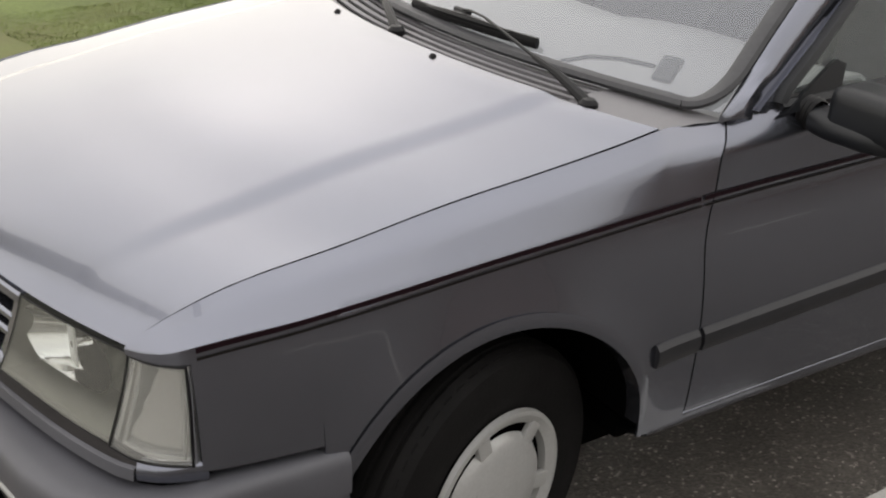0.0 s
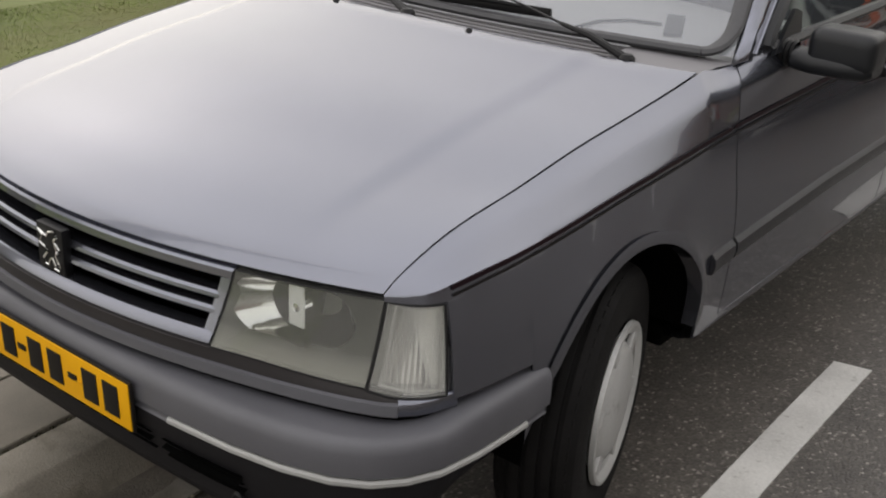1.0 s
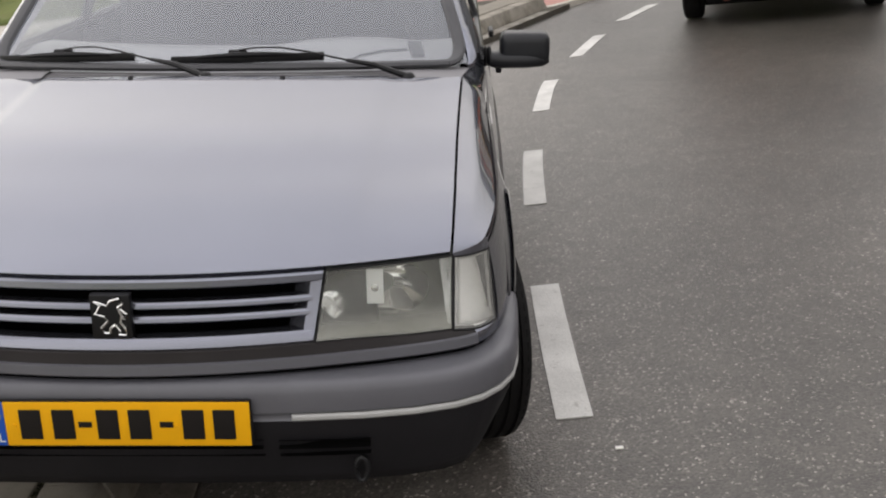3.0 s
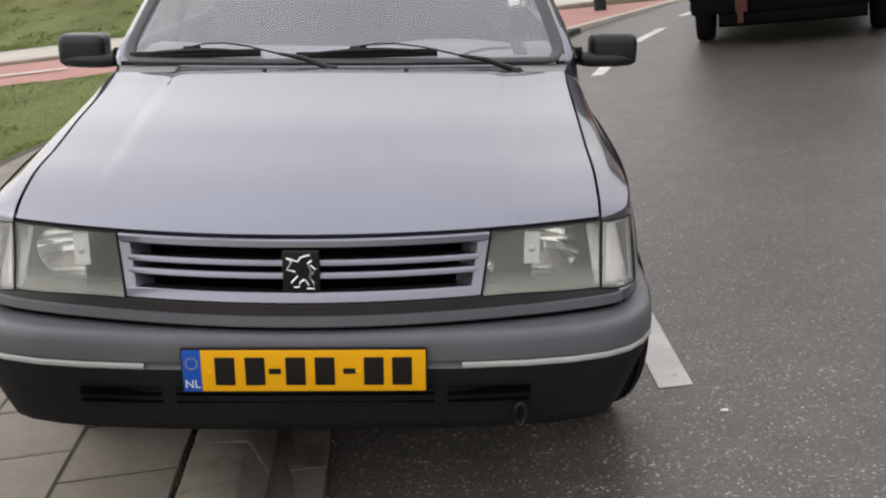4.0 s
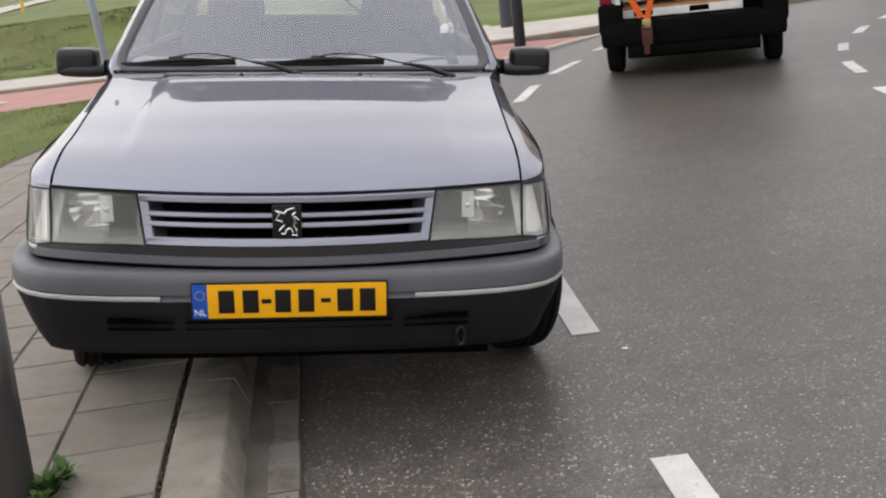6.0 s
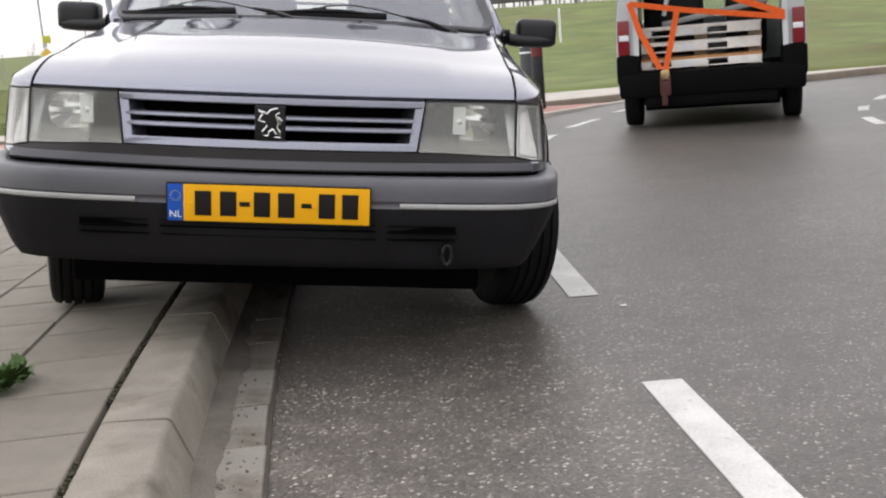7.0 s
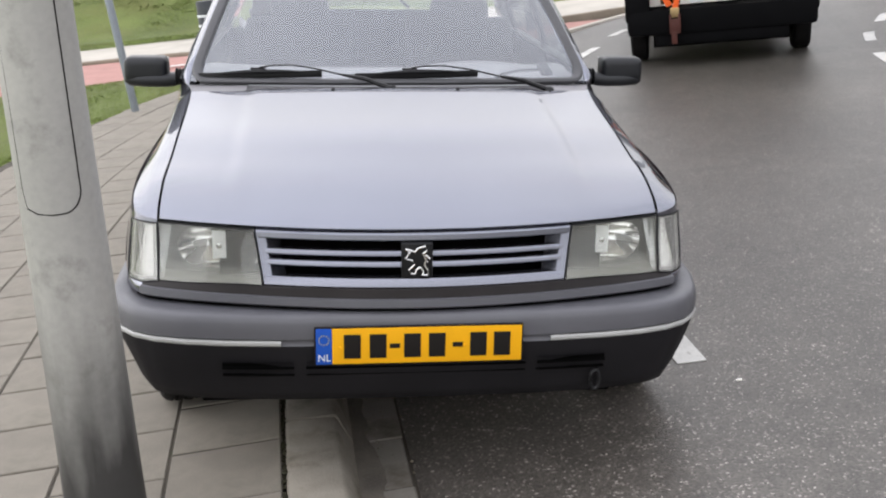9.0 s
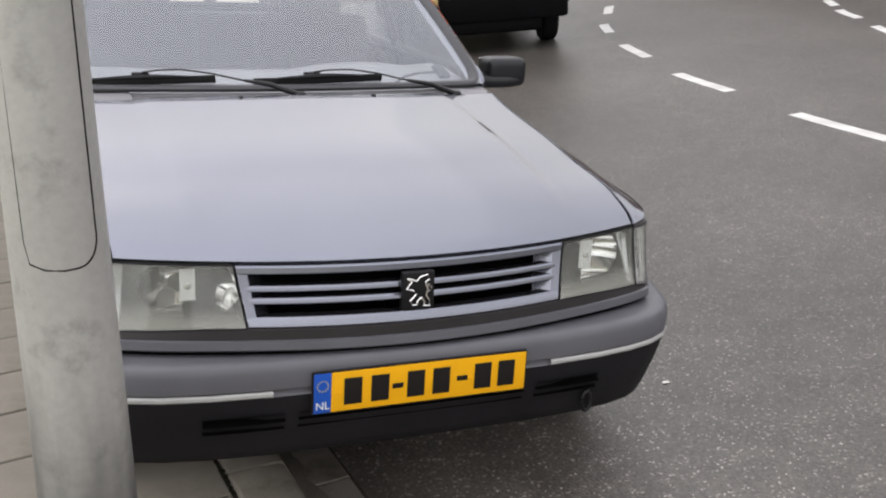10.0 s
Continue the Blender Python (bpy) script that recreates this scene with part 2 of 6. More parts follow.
BLACK = mat("black_plastic", (0.006, 0.006, 0.007), 0.45, 0.0, 0.25, 9.0, 300.0, 0.1, spec=0.3)
# near-black that stands in for deep shade in gaps, recesses and undersides
VOID = mat("recess_shade_black", (0.0025, 0.0025, 0.0025), 0.9, 0.0, 0.3, spec=0.02)
RUBBER = mat("rubber_seal", (0.06, 0.06, 0.065), 0.55, 0.0, 0.15, 12.0)
TYRE = mat("tyre_rubber", (0.008, 0.0075, 0.0075), 0.75, 0.0, 0.3, 14.0, 220.0, 0.3, spec=0.15)
CAP = mat("silver_hubcap_plastic", (0.48, 0.48, 0.47), 0.38, 0.3, 0.1, 9.0, 150.0, 0.05, stain=(0.16, 0.15, 0.13), stain_scale=14.0, stain_at=0.62)
CHROME = mat("bright_metal", (0.75, 0.75, 0.74), 0.16, 1.0, 0.05)
STRIP = mat("pale_grey_moulding", (0.4, 0.4, 0.39), 0.5, 0.1, 0.1)
SILVER = mat("reflector_silver", (0.95, 0.94, 0.93), 0.09, 1.0, 0.03)
FLUTE = mat("fluted_lamp_reflector", (0.86, 0.86, 0.855), 0.16, 0.85, 0.04)
PALE_REFL = mat("pale_lamp_reflector", (0.92, 0.92, 0.91), 0.4, 0.0, 0.05)
LAMP_BACK = mat("lamp_housing_grey", (0.12, 0.122, 0.105), 0.3, 0.6, 0.12, 20.0)
BEZEL = mat("clear_lamp_bezel", (0.42, 0.42, 0.41), 0.25, 0.5, 0.08, 20.0)
YELLOW = mat("yellow_plate", (0.86, 0.42, 0.006), 0.5, 0.0, 0.05, 20.0, 300.0, spec=0.25)
BLUE = mat("blue_plate_band", (0.012, 0.085, 0.44), 0.5, 0.0, 0.06, spec=0.25)
# charcoal colour stands for the shade on the panel below the lamps
BAND = mat("shaded_nose_band", (0.034, 0.031, 0.032), 0.45, 0.0, 0.15, 8.0, 300.0, 0.1, spec=0.3)
INK = mat("black_lettering", (0.014, 0.012, 0.011), 0.5, 0.0, 0.1, spec=0.15)
PALE_INK = mat("white_lettering", (0.75, 0.78, 0.8), 0.5, 0.0, 0.05)
STAR_INK = mat("gold_dots", (0.5, 0.42, 0.1), 0.5, 0.0, 0.05)
DARK_RED = mat("dark_red_pinstripe", (0.014, 0.005, 0.008), 0.5, 0.0, 0.1, spec=0.15)
FABRIC = mat("grey_seat_fabric", (0.03, 0.03, 0.034), 0.9, 0.0, 0.05, 5.0, 9.0)
TRIM_IN = mat("grey_cabin_trim", (0.16, 0.16, 0.165), 0.7, 0.0, 0.05, 3.0, 7.0)
DASH = mat("pale_grey_dashboard", (0.34, 0.34, 0.35), 0.6, 0.0, 0.05, 3.0, 7.0)
GLASS = glass_material("windscreen_glass", (0.93, 0.95, 0.95), 0.08, 0.27, 0.12)
SIDE_GLASS = glass_material("side_window_glass", (0.92, 0.95, 0.93), dust_or_tone=0.04)
LENS = lens_material("headlamp_lens", (0.95, 0.96, 0.95), 60.0, 0.09, (0.60, 0.60, 0.56), 0.30, 0.57, 0.61)
LENS_CLEAR = lens_material("indicator_lens", (0.98, 0.98, 0.97), 42.0, 0.13)
MIRROR = mat("mirror_glass", (0.85, 0.86, 0.86), 0.03, 1.0, 0.02)
RED_LENS = mat("red_lamp_lens", (0.20, 0.009, 0.014), 0.2, 0.0, 0.1, 10.0)
# paler copy of the van's white, for the bright light on its door edges
VAN_EDGE = mat("lit_van_white_paint", (0.6, 0.63, 0.64), 0.3, 0.0, 0.05, 2.5, 90.0)
VAN_WHITE = mat("white_van_paint", (0.50, 0.53, 0.545), 0.3, 0.0, 0.06, 2.5, 90.0, 0.0, 0.6, stain=(0.44, 0.46, 0.46), stain_at=0.6)
WOOD = mat("pallet_wood", (0.42, 0.33, 0.23), 0.8, 0.0, 0.3, 7.0, 90.0, 0.3, each=0.2)
PALE_WOOD = mat("pale_pallet_wood", (0.70, 0.68, 0.64), 0.8, 0.0, 0.25, 7.0, 90.0, 0.3, each=0.2)
WOOD_ORANGE = mat("orange_pallet_board", (0.46, 0.22, 0.08), 0.8, 0.0, 0.25, 7.0, 90.0, 0.3)
ORANGE = mat("orange_webbing", (0.75, 0.11, 0.01), 0.75, 0.0, 0.12, 20.0, 500.0, 0.2)
BUCKLE_BROWN = mat("brown_red_strap_handle", (0.07, 0.018, 0.012), 0.5, 0.1, 0.2, 20.0)
BRASS = mat("brassy_buckle", (0.5, 0.36, 0.18), 0.35, 0.9, 0.15, 30.0)
ASPHALT = asphalt_material()
ROAD_PAINT = mat("white_road_paint", (0.55, 0.54, 0.515), 0.75, 0.0, 0.2, 5.0, 160.0, 0.5, stain=(0.24, 0.225, 0.205), stain_scale=30.0, stain_at=0.6)
TILE = mat("concrete_paving_tile", (0.192, 0.172, 0.142), 0.85, 0.0, 0.24, 5.0, 210.0, 0.45, each=0.16, stain=(0.175, 0.158, 0.128), stain_scale=3.5, stain_at=0.52)
KERB = mat("kerb_concrete", (0.235, 0.212, 0.177), 0.85, 0.0, 0.36, 7.0, 220.0, 0.8, each=0.08, stain=(0.145, 0.127, 0.097), stain_scale=4.0, stain_at=0.5)
GUTTER = mat("gutter_block_concrete", (0.235, 0.217, 0.19), 0.9, 0.0, 0.22, 6.0, 190.0, 0.5, each=0.16, stain=(0.15, 0.13, 0.105), stain_scale=4.0, stain_at=0.48)
FAR_KERB = mat("brown_kerb_stone", (0.2, 0.165, 0.125), 0.9, 0.0, 0.25, 4.0, 120.0, 0.4)
GRIT = mat("stone_and_leaf_bits", (0.14, 0.12, 0.09), 0.9, 0.0, 0.6, 60.0, 200.0)
DIRT = mat("joint_dirt", (0.06, 0.052, 0.04), 0.95, 0.0, 0.35, 9.0, 140.0, 0.7, stain=(0.05, 0.06, 0.025), stain_scale=4.0)
SILT = mat("gutter_silt", (0.14, 0.124, 0.104), 0.9, 0.0, 0.5, 7.0, 170.0, 1.0, stain=(0.19, 0.17, 0.14), stain_scale=2.2, stain_at=0.52)
MOSS = mat("joint_moss", (0.045, 0.042, 0.022), 0.95, 0.0, 0.5, 20.0, 200.0)
RED_PAVE = mat("red_cycle_path", (0.36, 0.185, 0.16), 0.85, 0.0, 0.16, 3.0, 120.0, 0.4, stain=(0.31, 0.2, 0.175), stain_scale=0.8)
PALE_PAVE = mat("pale_footpath_tiles", (0.42, 0.39, 0.34), 0.85, 0.0, 0.14, 2.0, 90.0, 0.3, stain=(0.33, 0.3, 0.26), stain_scale=0.7)
GRASS_GROUND = mat("mown_grass_ground", (0.10, 0.128, 0.031), 0.95, 0.0, 0.45, 0.8, 22.0, 0.6, stain=(0.13, 0.125, 0.038), stain_scale=0.16, stain_at=0.5)
GRASS_BLADE = mat("grass_blades", (0.108, 0.150, 0.021), 0.8, 0.0, 0.35, 1.2, 9.0, stain=(0.155, 0.135, 0.05), stain_scale=0.7, stain_at=0.5)
WEED = mat("weed_leaves", (0.055, 0.11, 0.02), 0.7, 0.0, 0.4, 30.0, 200.0)
MAST = mat("galvanised_mast", (0.375, 0.37, 0.35), 0.55, 0.25, 0.14, 3.0, 60.0, 0.08, stain=(0.20, 0.195, 0.18), stain_scale=4.5, stain_at=0.56)


def foot_coating(m):
    """A blackened coating on the lowest part of the mast, with a blotchy, streaked upper edge."""
    n, l = m.node_tree.nodes, m.node_tree.links
    p = n["Principled BSDF"]
    before = p.inputs["Base Color"].links[0].from_socket
    tc, sp, no, mp, ad, mr, mx = (n.new("ShaderNodeTexCoord"), n.new("ShaderNodeSeparateXYZ"), n.new("ShaderNodeTexNoise"), n.new("ShaderNodeMapping"),
                                  n.new("ShaderNodeMath"), n.new("ShaderNodeMapRange"), n.new("ShaderNodeMix"))
    l.new(tc.outputs["Object"], sp.inputs[0])
    l.new(tc.outputs["Object"], mp.inputs["Vector"])
    mp.inputs["Scale"].default_value = (11, 11, 2.2)
    l.new(mp.outputs["Vector"], no.inputs["Vector"])
    no.inputs["Scale"].default_value, no.inputs["Detail"].default_value = 1.0, 5.0
    ad.operation = "MULTIPLY_ADD"
    l.new(no.outputs["Fac"], ad.inputs[0])
    ad.inputs[1].default_value = -0.75
    l.new(sp.outputs["Z"], ad.inputs[2])
    mr.inputs["From Min"].default_value, mr.inputs["From Max"].default_value = -0.12, 0.36
    mr.inputs["To Min"].default_value, mr.inputs["To Max"].default_value = 0.93, 0.0
    l.new(ad.outputs[0], mr.inputs["Value"])
    mx.data_type = "RGBA"
    l.new(mr.outputs["Result"], mx.inputs["Factor"])
    l.new(before, mx.inputs["A"])
    mx.inputs["B"].default_value = (0.022, 0.021, 0.021, 1)
    l.new(mx.outputs["Result"], p.inputs["Base Color"])


foot_coating(MAST)
POLE_BLUE = mat("blue_grey_pole", (0.20, 0.225, 0.245), 0.5, 0.3, 0.1, 8.0)
BOLLARD = mat("black_bollard", (0.016, 0.0165, 0.018), 0.55, 0.0, 0.2, 8.0, spec=0.25)
BOLLARD_GREY = mat("slate_grey_bollard", (0.045, 0.049, 0.055), 0.55, 0.0, 0.2, 8.0, spec=0.3)
BOLLARD_RED = mat("red_bollard_band", (0.11, 0.012, 0.014), 0.4, 0.0, 0.1, 8.0)
RAIL = mat("dull_zinc_rail", (0.13, 0.13, 0.13), 0.6, 0.2, 0.2, 3.0)
BARK = mat("bare_bark", (0.36, 0.35, 0.345), 0.9, 0.0, 0.3, 3.0, 30.0, 0.5)
SIGN_LIME = mat("lime_yellow_sign", (0.45, 0.46, 0.05), 0.5, 0.0, 0.06, 2.0)
TRUCK_YELLOW = mat("yellow_truck_paint", (0.7, 0.42, 0.03), 0.45, 0.0, 0.08, 1.0)
STEEL = mat("galvanised_steel", (0.4, 0.41, 0.42), 0.45, 0.6, 0.12, 6.0)


# ---- mesh helpers ----
class Geo:
    """Vertices and faces of one mesh in the making."""

    def __init__(self):
        self.v, self.f = [], []

    def grid(self, rows, close=False):
        base, w = len(self.v), len(rows[0])
        for row in rows:
            self.v += [tuple(p) for p in row]
        for i in range(len(rows) - 1):
            for j in range(w if close else w - 1):
                k = (j + 1) % w
                self.f.append((base + i * w + j, base + i * w + k, base + (i + 1) * w + k, base + (i + 1) * w + j))
        return self

    def cap(self, ring):
        base = len(self.v)
        self.v += [tuple(p) for p in ring]
        self.f.append(tuple(range(base, base + len(ring))))
        return self

    def box(self, x0, x1, y0, y1, z0, z1, bevel=0.0, turn=None, seg=2):
        bm = bmesh.new()
        bmesh.ops.create_cube(bm, size=1.0)
        for p in bm.verts:
            p.co = Vector(((x0 + x1) / 2 + p.co.x * (x1 - x0), (y0 + y1) / 2 + p.co.y * (y1 - y0), (z0 + z1) / 2 + p.co.z * (z1 - z0)))
        if bevel:
            bmesh.ops.bevel(bm, geom=bm.edges[:], offset=bevel, segments=seg, profile=0.6, affect="EDGES")
        return self.take(bm, turn)

    def take(self, bm, turn=None):
        base = len(self.v)
        bm.verts.index_update()
        self.v += [tuple(turn @ p.co if turn else p.co) for p in bm.verts]
        self.f += [tuple(base + p.index for p in face.verts) for face in bm.faces]
        bm.free()
        return self

    def lathe(self, profile, n=48, axis="x", centre=(0, 0, 0)):
        """profile: rows of (along the axis, radius)."""
        rows = []
        for a, r in profile:
            ring = []
            for i in range(n):
                t = 2 * math.pi * i / n
                c, s = r * math.cos(t), r * math.sin(t)
                p = {"x": (a, c, s), "y": (c, a, s), "z": (c, s, a)}[axis]
                ring.append(tuple(u + w for u, w in zip(p, centre)))
            rows.append(ring)
        return self.grid(rows, close=True)

    def tube(self, path, radius, n=8, flat=1.0, ends=True):
        """A tube along points; radius may be a list."""
        pts = [Vector(p) for p in path]
        rows = []
        for i, p in enumerate(pts):
            way = (pts[min(i + 1, len(pts) - 1)] - pts[max(i - 1, 0)]).normalized()
            side = way.cross(Vector((0, 0, 1)))
            side = side.normalized() if side.length > 1e-4 else Vector((1, 0, 0))
            up = side.cross(way)
            r = radius[i] if isinstance(radius, (list, tuple)) else radius
            rows.append([p + side * r * math.cos(2 * math.pi * k / n) + up * r * flat * math.sin(2 * math.pi * k / n) for k in range(n)])
        self.grid(rows, close=True)
        if ends:
            self.cap(rows[0][::-1]), self.cap(rows[-1])
        return self

    def prism(self, outline, y0, y1):
        """An outline of (x, z) pulled from y0 to y1."""
        a, b = [(x, y0, z) for x, z in outline], [(x, y1, z) for x, z in outline]
        self.grid([a, b], close=True)
        return self.cap(a).cap(b)

    def ribbon(self, path, across, width, thick=0.003):
        """A flat band along points, across: the way of its width."""
        a = Vector(across).normalized() * width / 2
        t = Vector((0, -thick, 0))
        return self.grid([[Vector(p) - a, Vector(p) + a, Vector(p) + a + t, Vector(p) - a + t] for p in path], close=True)

    def mirrored(self):
        g = Geo()
        g.v, g.f = [(-x, y, z) for x, y, z in self.v], [tuple(reversed(f)) for f in self.f]
        return g


def shell(bm, thick):
    """Gives a sheet its thickness: two skins and a crisp rim."""
    bm.normal_update()
    bm.verts.index_update()
    v = [p.co + p.normal * thick / 2 for p in bm.verts] + [p.co - p.normal * thick / 2 for p in bm.verts]
    n = len(bm.verts)
    f = [[p.index for p in q.verts] for q in bm.faces]
    f += [[n + p.index for p in reversed(q.verts)] for q in bm.faces]
    for e in bm.edges:
        if len(e.link_faces) == 1:
            l = next(c for c in e.link_faces[0].loops if c.edge == e)
            a, b = l.vert.index, l.link_loop_next.vert.index
            k = len(v)
            v += [v[b], v[a], v[n + a], v[n + b]]
            f.append([k, k + 1, k + 2, k + 3])
    return v, f


def mesh_of(name, geo, material, sharp=35.0, solid=0.0):
    me = bpy.data.meshes.new(name)
    me.from_pydata(geo.v, [], geo.f)
    me.materials.append(material)
    bm = bmesh.new()
    bm.from_mesh(me)
    bmesh.ops.remove_doubles(bm, verts=bm.verts[:], dist=1e-5)
    bmesh.ops.recalc_face_normals(bm, faces=bm.faces[:])
    if solid:
        v, f = shell(bm, solid)
        me.clear_geometry()
        me.from_pydata(v, [], f)
    else:
        bm.to_mesh(me)
    bm.free()
    me.polygons.foreach_set("use_smooth", [True] * len(me.polygons))
    me.set_sharp_from_angle(angle=radians(sharp))
    return me


def part(name, geo, material, parent=None, label="", solid=0.0, sharp=35.0):
    ob = new(name, mesh_of(name, geo, material, sharp, solid))
    if parent:
        ob.parent = parent
    if label:
        ob["label"] = label
    return ob


def thing(name, label, category, m=None, group="", kind=""):
    ob = new(name)
    ob.empty_display_size = 0.2
    tagged(ob, label, category, group, kind)
    if m:
        ob.matrix_world = m
    return ob


def curve_of(*points):
    """A smooth function through points (at, value), straight beyond its ends."""
    xs, ys = np.array([p[0] for p in points], float), np.array([p[1] for p in points], float)
    slopes = np.gradient(ys, xs)

    def f(x):
        if x <= xs[0]:
            return float(ys[0] + slopes[0] * (x - xs[0]))
        if x >= xs[-1]:
            return float(ys[-1] + slopes[-1] * (x - xs[-1]))
        i = int(np.searchsorted(xs, x) - 1)
        h = xs[i + 1] - xs[i]
        t = (x - xs[i]) / h
        return float((2 * t**3 - 3 * t**2 + 1) * ys[i] + (t**3 - 2 * t**2 + t) * h * slopes[i] + (3 * t**2 - 2 * t**3) * ys[i + 1] + (t**3 - t**2) * h * slopes[i + 1])

    return f


def line_of(*points):
    xs, ys = [p[0] for p in points], [p[1] for p in points]
    return lambda x: float(np.interp(x, xs, ys))


def smooth(a, b, x):
    t = min(max((x - a) / (b - a), 0.0), 1.0)
    return t * t * (3 - 2 * t)


def steps(a, b, n):
    return [a + (b - a) * i / n for i in range(n + 1)]


# ---- the ground ----
kerb_in = curve_of((-4, 0.0), (-2, -0.205), (-1.15, -0.287), (-0.32, -0.37), (0.62, -0.438), (2, -0.50), (3.2, -0.51), (4.4, -0.46), (6, -0.22), (7.24, 0.12), (8.5, 0.68), (9.6, 1.25))
dash_left = curve_of((-4, 1.1), (-2, 0.99), (-0.213, 0.898), (0.768, 0.86), (1.776, 0.839), (2.785, 0.857), (3.787, 0.898), (4.78, 0.994), (5.774, 1.123), (6.7, 1.38), (8.4, 1.95), (9.16, 2.33), (10.04, 2.72), (10.5, 3.0))
dash_right = curve_of((-4, 4.4), (-1, 3.9), (1.5, 3.68), (2.6, 3.66), (3.5, 3.68), (4.3, 3.78), (5.2, 3.88), (5.95, 4.09), (6.7, 4.28), (7.5, 4.58), (8.0, 4.79), (8.7, 5.22), (9.25, 5.55), (9.8, 5.98))
dash_far = curve_of((5.0, 6.12), (5.55, 6.30), (5.993, 6.49), (6.501, 6.742), (7.095, 6.995), (7.39, 7.19), (7.81, 7.42), (8.6, 7.93))
PAVE_Z = 0.13


def road_z(y):
    """The road falls away a little towards the bend."""
    return -0.045 * min(max((y - 2.0) / 6.0, 0.0), 1.0)


def red_near(x):
    return 10.2 - 0.6 * smooth(-3, 1.4, x)


def red_far(x):
    return 12.9 - 1.25 * smooth(-4, 1.6, x)


def terrain(x, y):
    a = x / (y + 3.0) if y > 0 else x
    z = 0.09 + 0.5 * smooth(20, 70, y) - 0.75 * smooth(85, 170, y) * (1 - smooth(-0.16, -0.06, a)) + 0.5 * smooth(90, 230, y) * smooth(-0.16, -0.06, a) + 9.5 * smooth(236, 330, y) * (1 - smooth(-0.12, -0.02, a))
    z += 0.75 * smooth(15.2, 18.5, y) * (1 - smooth(19, 34, y)) * (1 - smooth(-0.16, -0.06, a)) * (0.75 + 0.5 * noise.noise(Vector((x * 0.35, y * 0.35, 0))))
    if y > 12:
        z += (1.93 - 0.45 * smooth(0.14, 0.45, a)) * smooth(17, 45, y) * smooth(-0.13, 0.06, a)
    z += 0.05 * noise.noise(Vector((x * 0.6, y * 0.6, 3.0)))
    paved = y < 15.5 and (x > kerb_in(y) - 2.35 if y < 9.8 else y < 14.6 - 0.4 * smooth(-2, 2, x))
    return -0.12 if paved else z


def build_ground():
    xs = sorted(set([-2500, -900, -400, -220, -140, -90, -60, -45, -34] + [round(-26 + 0.35 * i, 3) for i in range(75)] + [round(0.5 + 0.8 * i, 3) for i in range(24)] + [22, 26, 31, 38, 48, 60, 80, 120, 200, 400, 900, 2500]))
    ys = sorted(set([-2500, -600, -200, -60, -25, -12, -7] + [round(-4 + 0.35 * i, 3) for i in range(72)] + [22, 23, 24, 25.5, 27, 29, 31, 33, 35, 37, 39, 41, 43, 45, 47, 50, 55, 62, 70, 80, 95, 115, 140, 170, 200, 230, 280, 400, 800, 2500]))
    g = Geo().grid([[(x, y, terrain(x, y)) for x in xs] for y in ys])
    tagged(part("ground", g, GRASS_GROUND, sharp=180), "patchy mown grass verge rising to a low bank", "grass", kind="structure")


build_ground()

road = Geo()
rows = []
for y in [-2500, -300, -60, -20, -8, *steps(-4, 15.4, 60)]:
    left = kerb_in(max(y, -8)) + 0.3 if y < 9.0 else -1.5
    rows.append([(left + (60.0 - left) * k / 10, y, road_z(y)) for k in range(11)])
road.grid(rows)
tagged(part("road", road, ASPHALT, sharp=180), "grey worn asphalt road with pale aggregate specks", "road", kind="structure")


def strip_between(name, label, material, f0, f1, ys, z, category, kind="structure", thick=0.0, across=2):
    g = Geo()
    rows = []
    for y in ys:
        a, b = f0(y), f1(y)
        row = [(a + (b - a) * k / across, y, z) for k in range(across + 1)]
        if thick:
            row = [(a, y, z - thick)] + row + [(b, y, z - thick)]
        rows.append(row)
    g.grid(rows)
    return tagged(part(name, g, material, sharp=40), label, category, kind=kind)


def marking(f, y0, y1, side, width=0.1):
    """One painted dash along a curve; side: which edge the curve is."""
    g = Geo()
    rows = []
    for y in steps(y0, y1, 6):
        slope = (f(y + 0.05) - f(y - 0.05)) / 0.1
        w = width * math.hypot(1, slope)
        wob = 0.003 * noise.noise(Vector((y * 9, side, 0)))
        x = f(y) + wob
        z = road_z(y)
        rows.append([(x, y, z + 0.0005), (x, y, z + 0.004), (x + w, y, z + 0.004), (x + w, y, z + 0.0005)])
    g.grid(rows)
    g.cap(rows[0]), g.cap(rows[-1])
    tagged(part("road_marking", g, ROAD_PAINT), "white painted dash on the asphalt, slightly worn", "road marking", "dashed lane lines", "structure")


for a, b in ((-3.23, -2.23), (-1.22, -0.216), (0.767, 1.775), (2.784, 3.78), (4.77, 5.755), (6.65, 7.6), (8.35, 9.16), (10.0, 10.45)):
    marking(dash_left, a, b, 1)
for a, b in ((0.9, 1.75), (2.6, 3.47), (4.32, 5.15), (5.96, 6.7), (7.46, 8.02), (8.7, 9.25), (9.8, 10.4)):
    marking(dash_right, a, b, 2)
for a, b in ((5.55, 5.993), (6.501, 7.095), (7.39, 7.81), (8.2, 8.55)):
    marking(dash_far, a, b, 3)
for x in (-5.0, -8.0, -2.0):
    g = Geo().box(x - 0.5, x + 0.5, 11.35, 11.45, 0.03, 0.036)
    tagged(part("road_marking", g, ROAD_PAINT), "white painted dash on the red cycle path", "road marking", "cycle path dashes", "structure")

strip_between("pavement_bed", "dark sandy joints below the paving", DIRT, lambda y: kerb_in(y) - 2.34, lambda y: kerb_in(y) - 0.012, steps(-12, 9.7, 50), 0.1262, "pavement", thick=0.3)
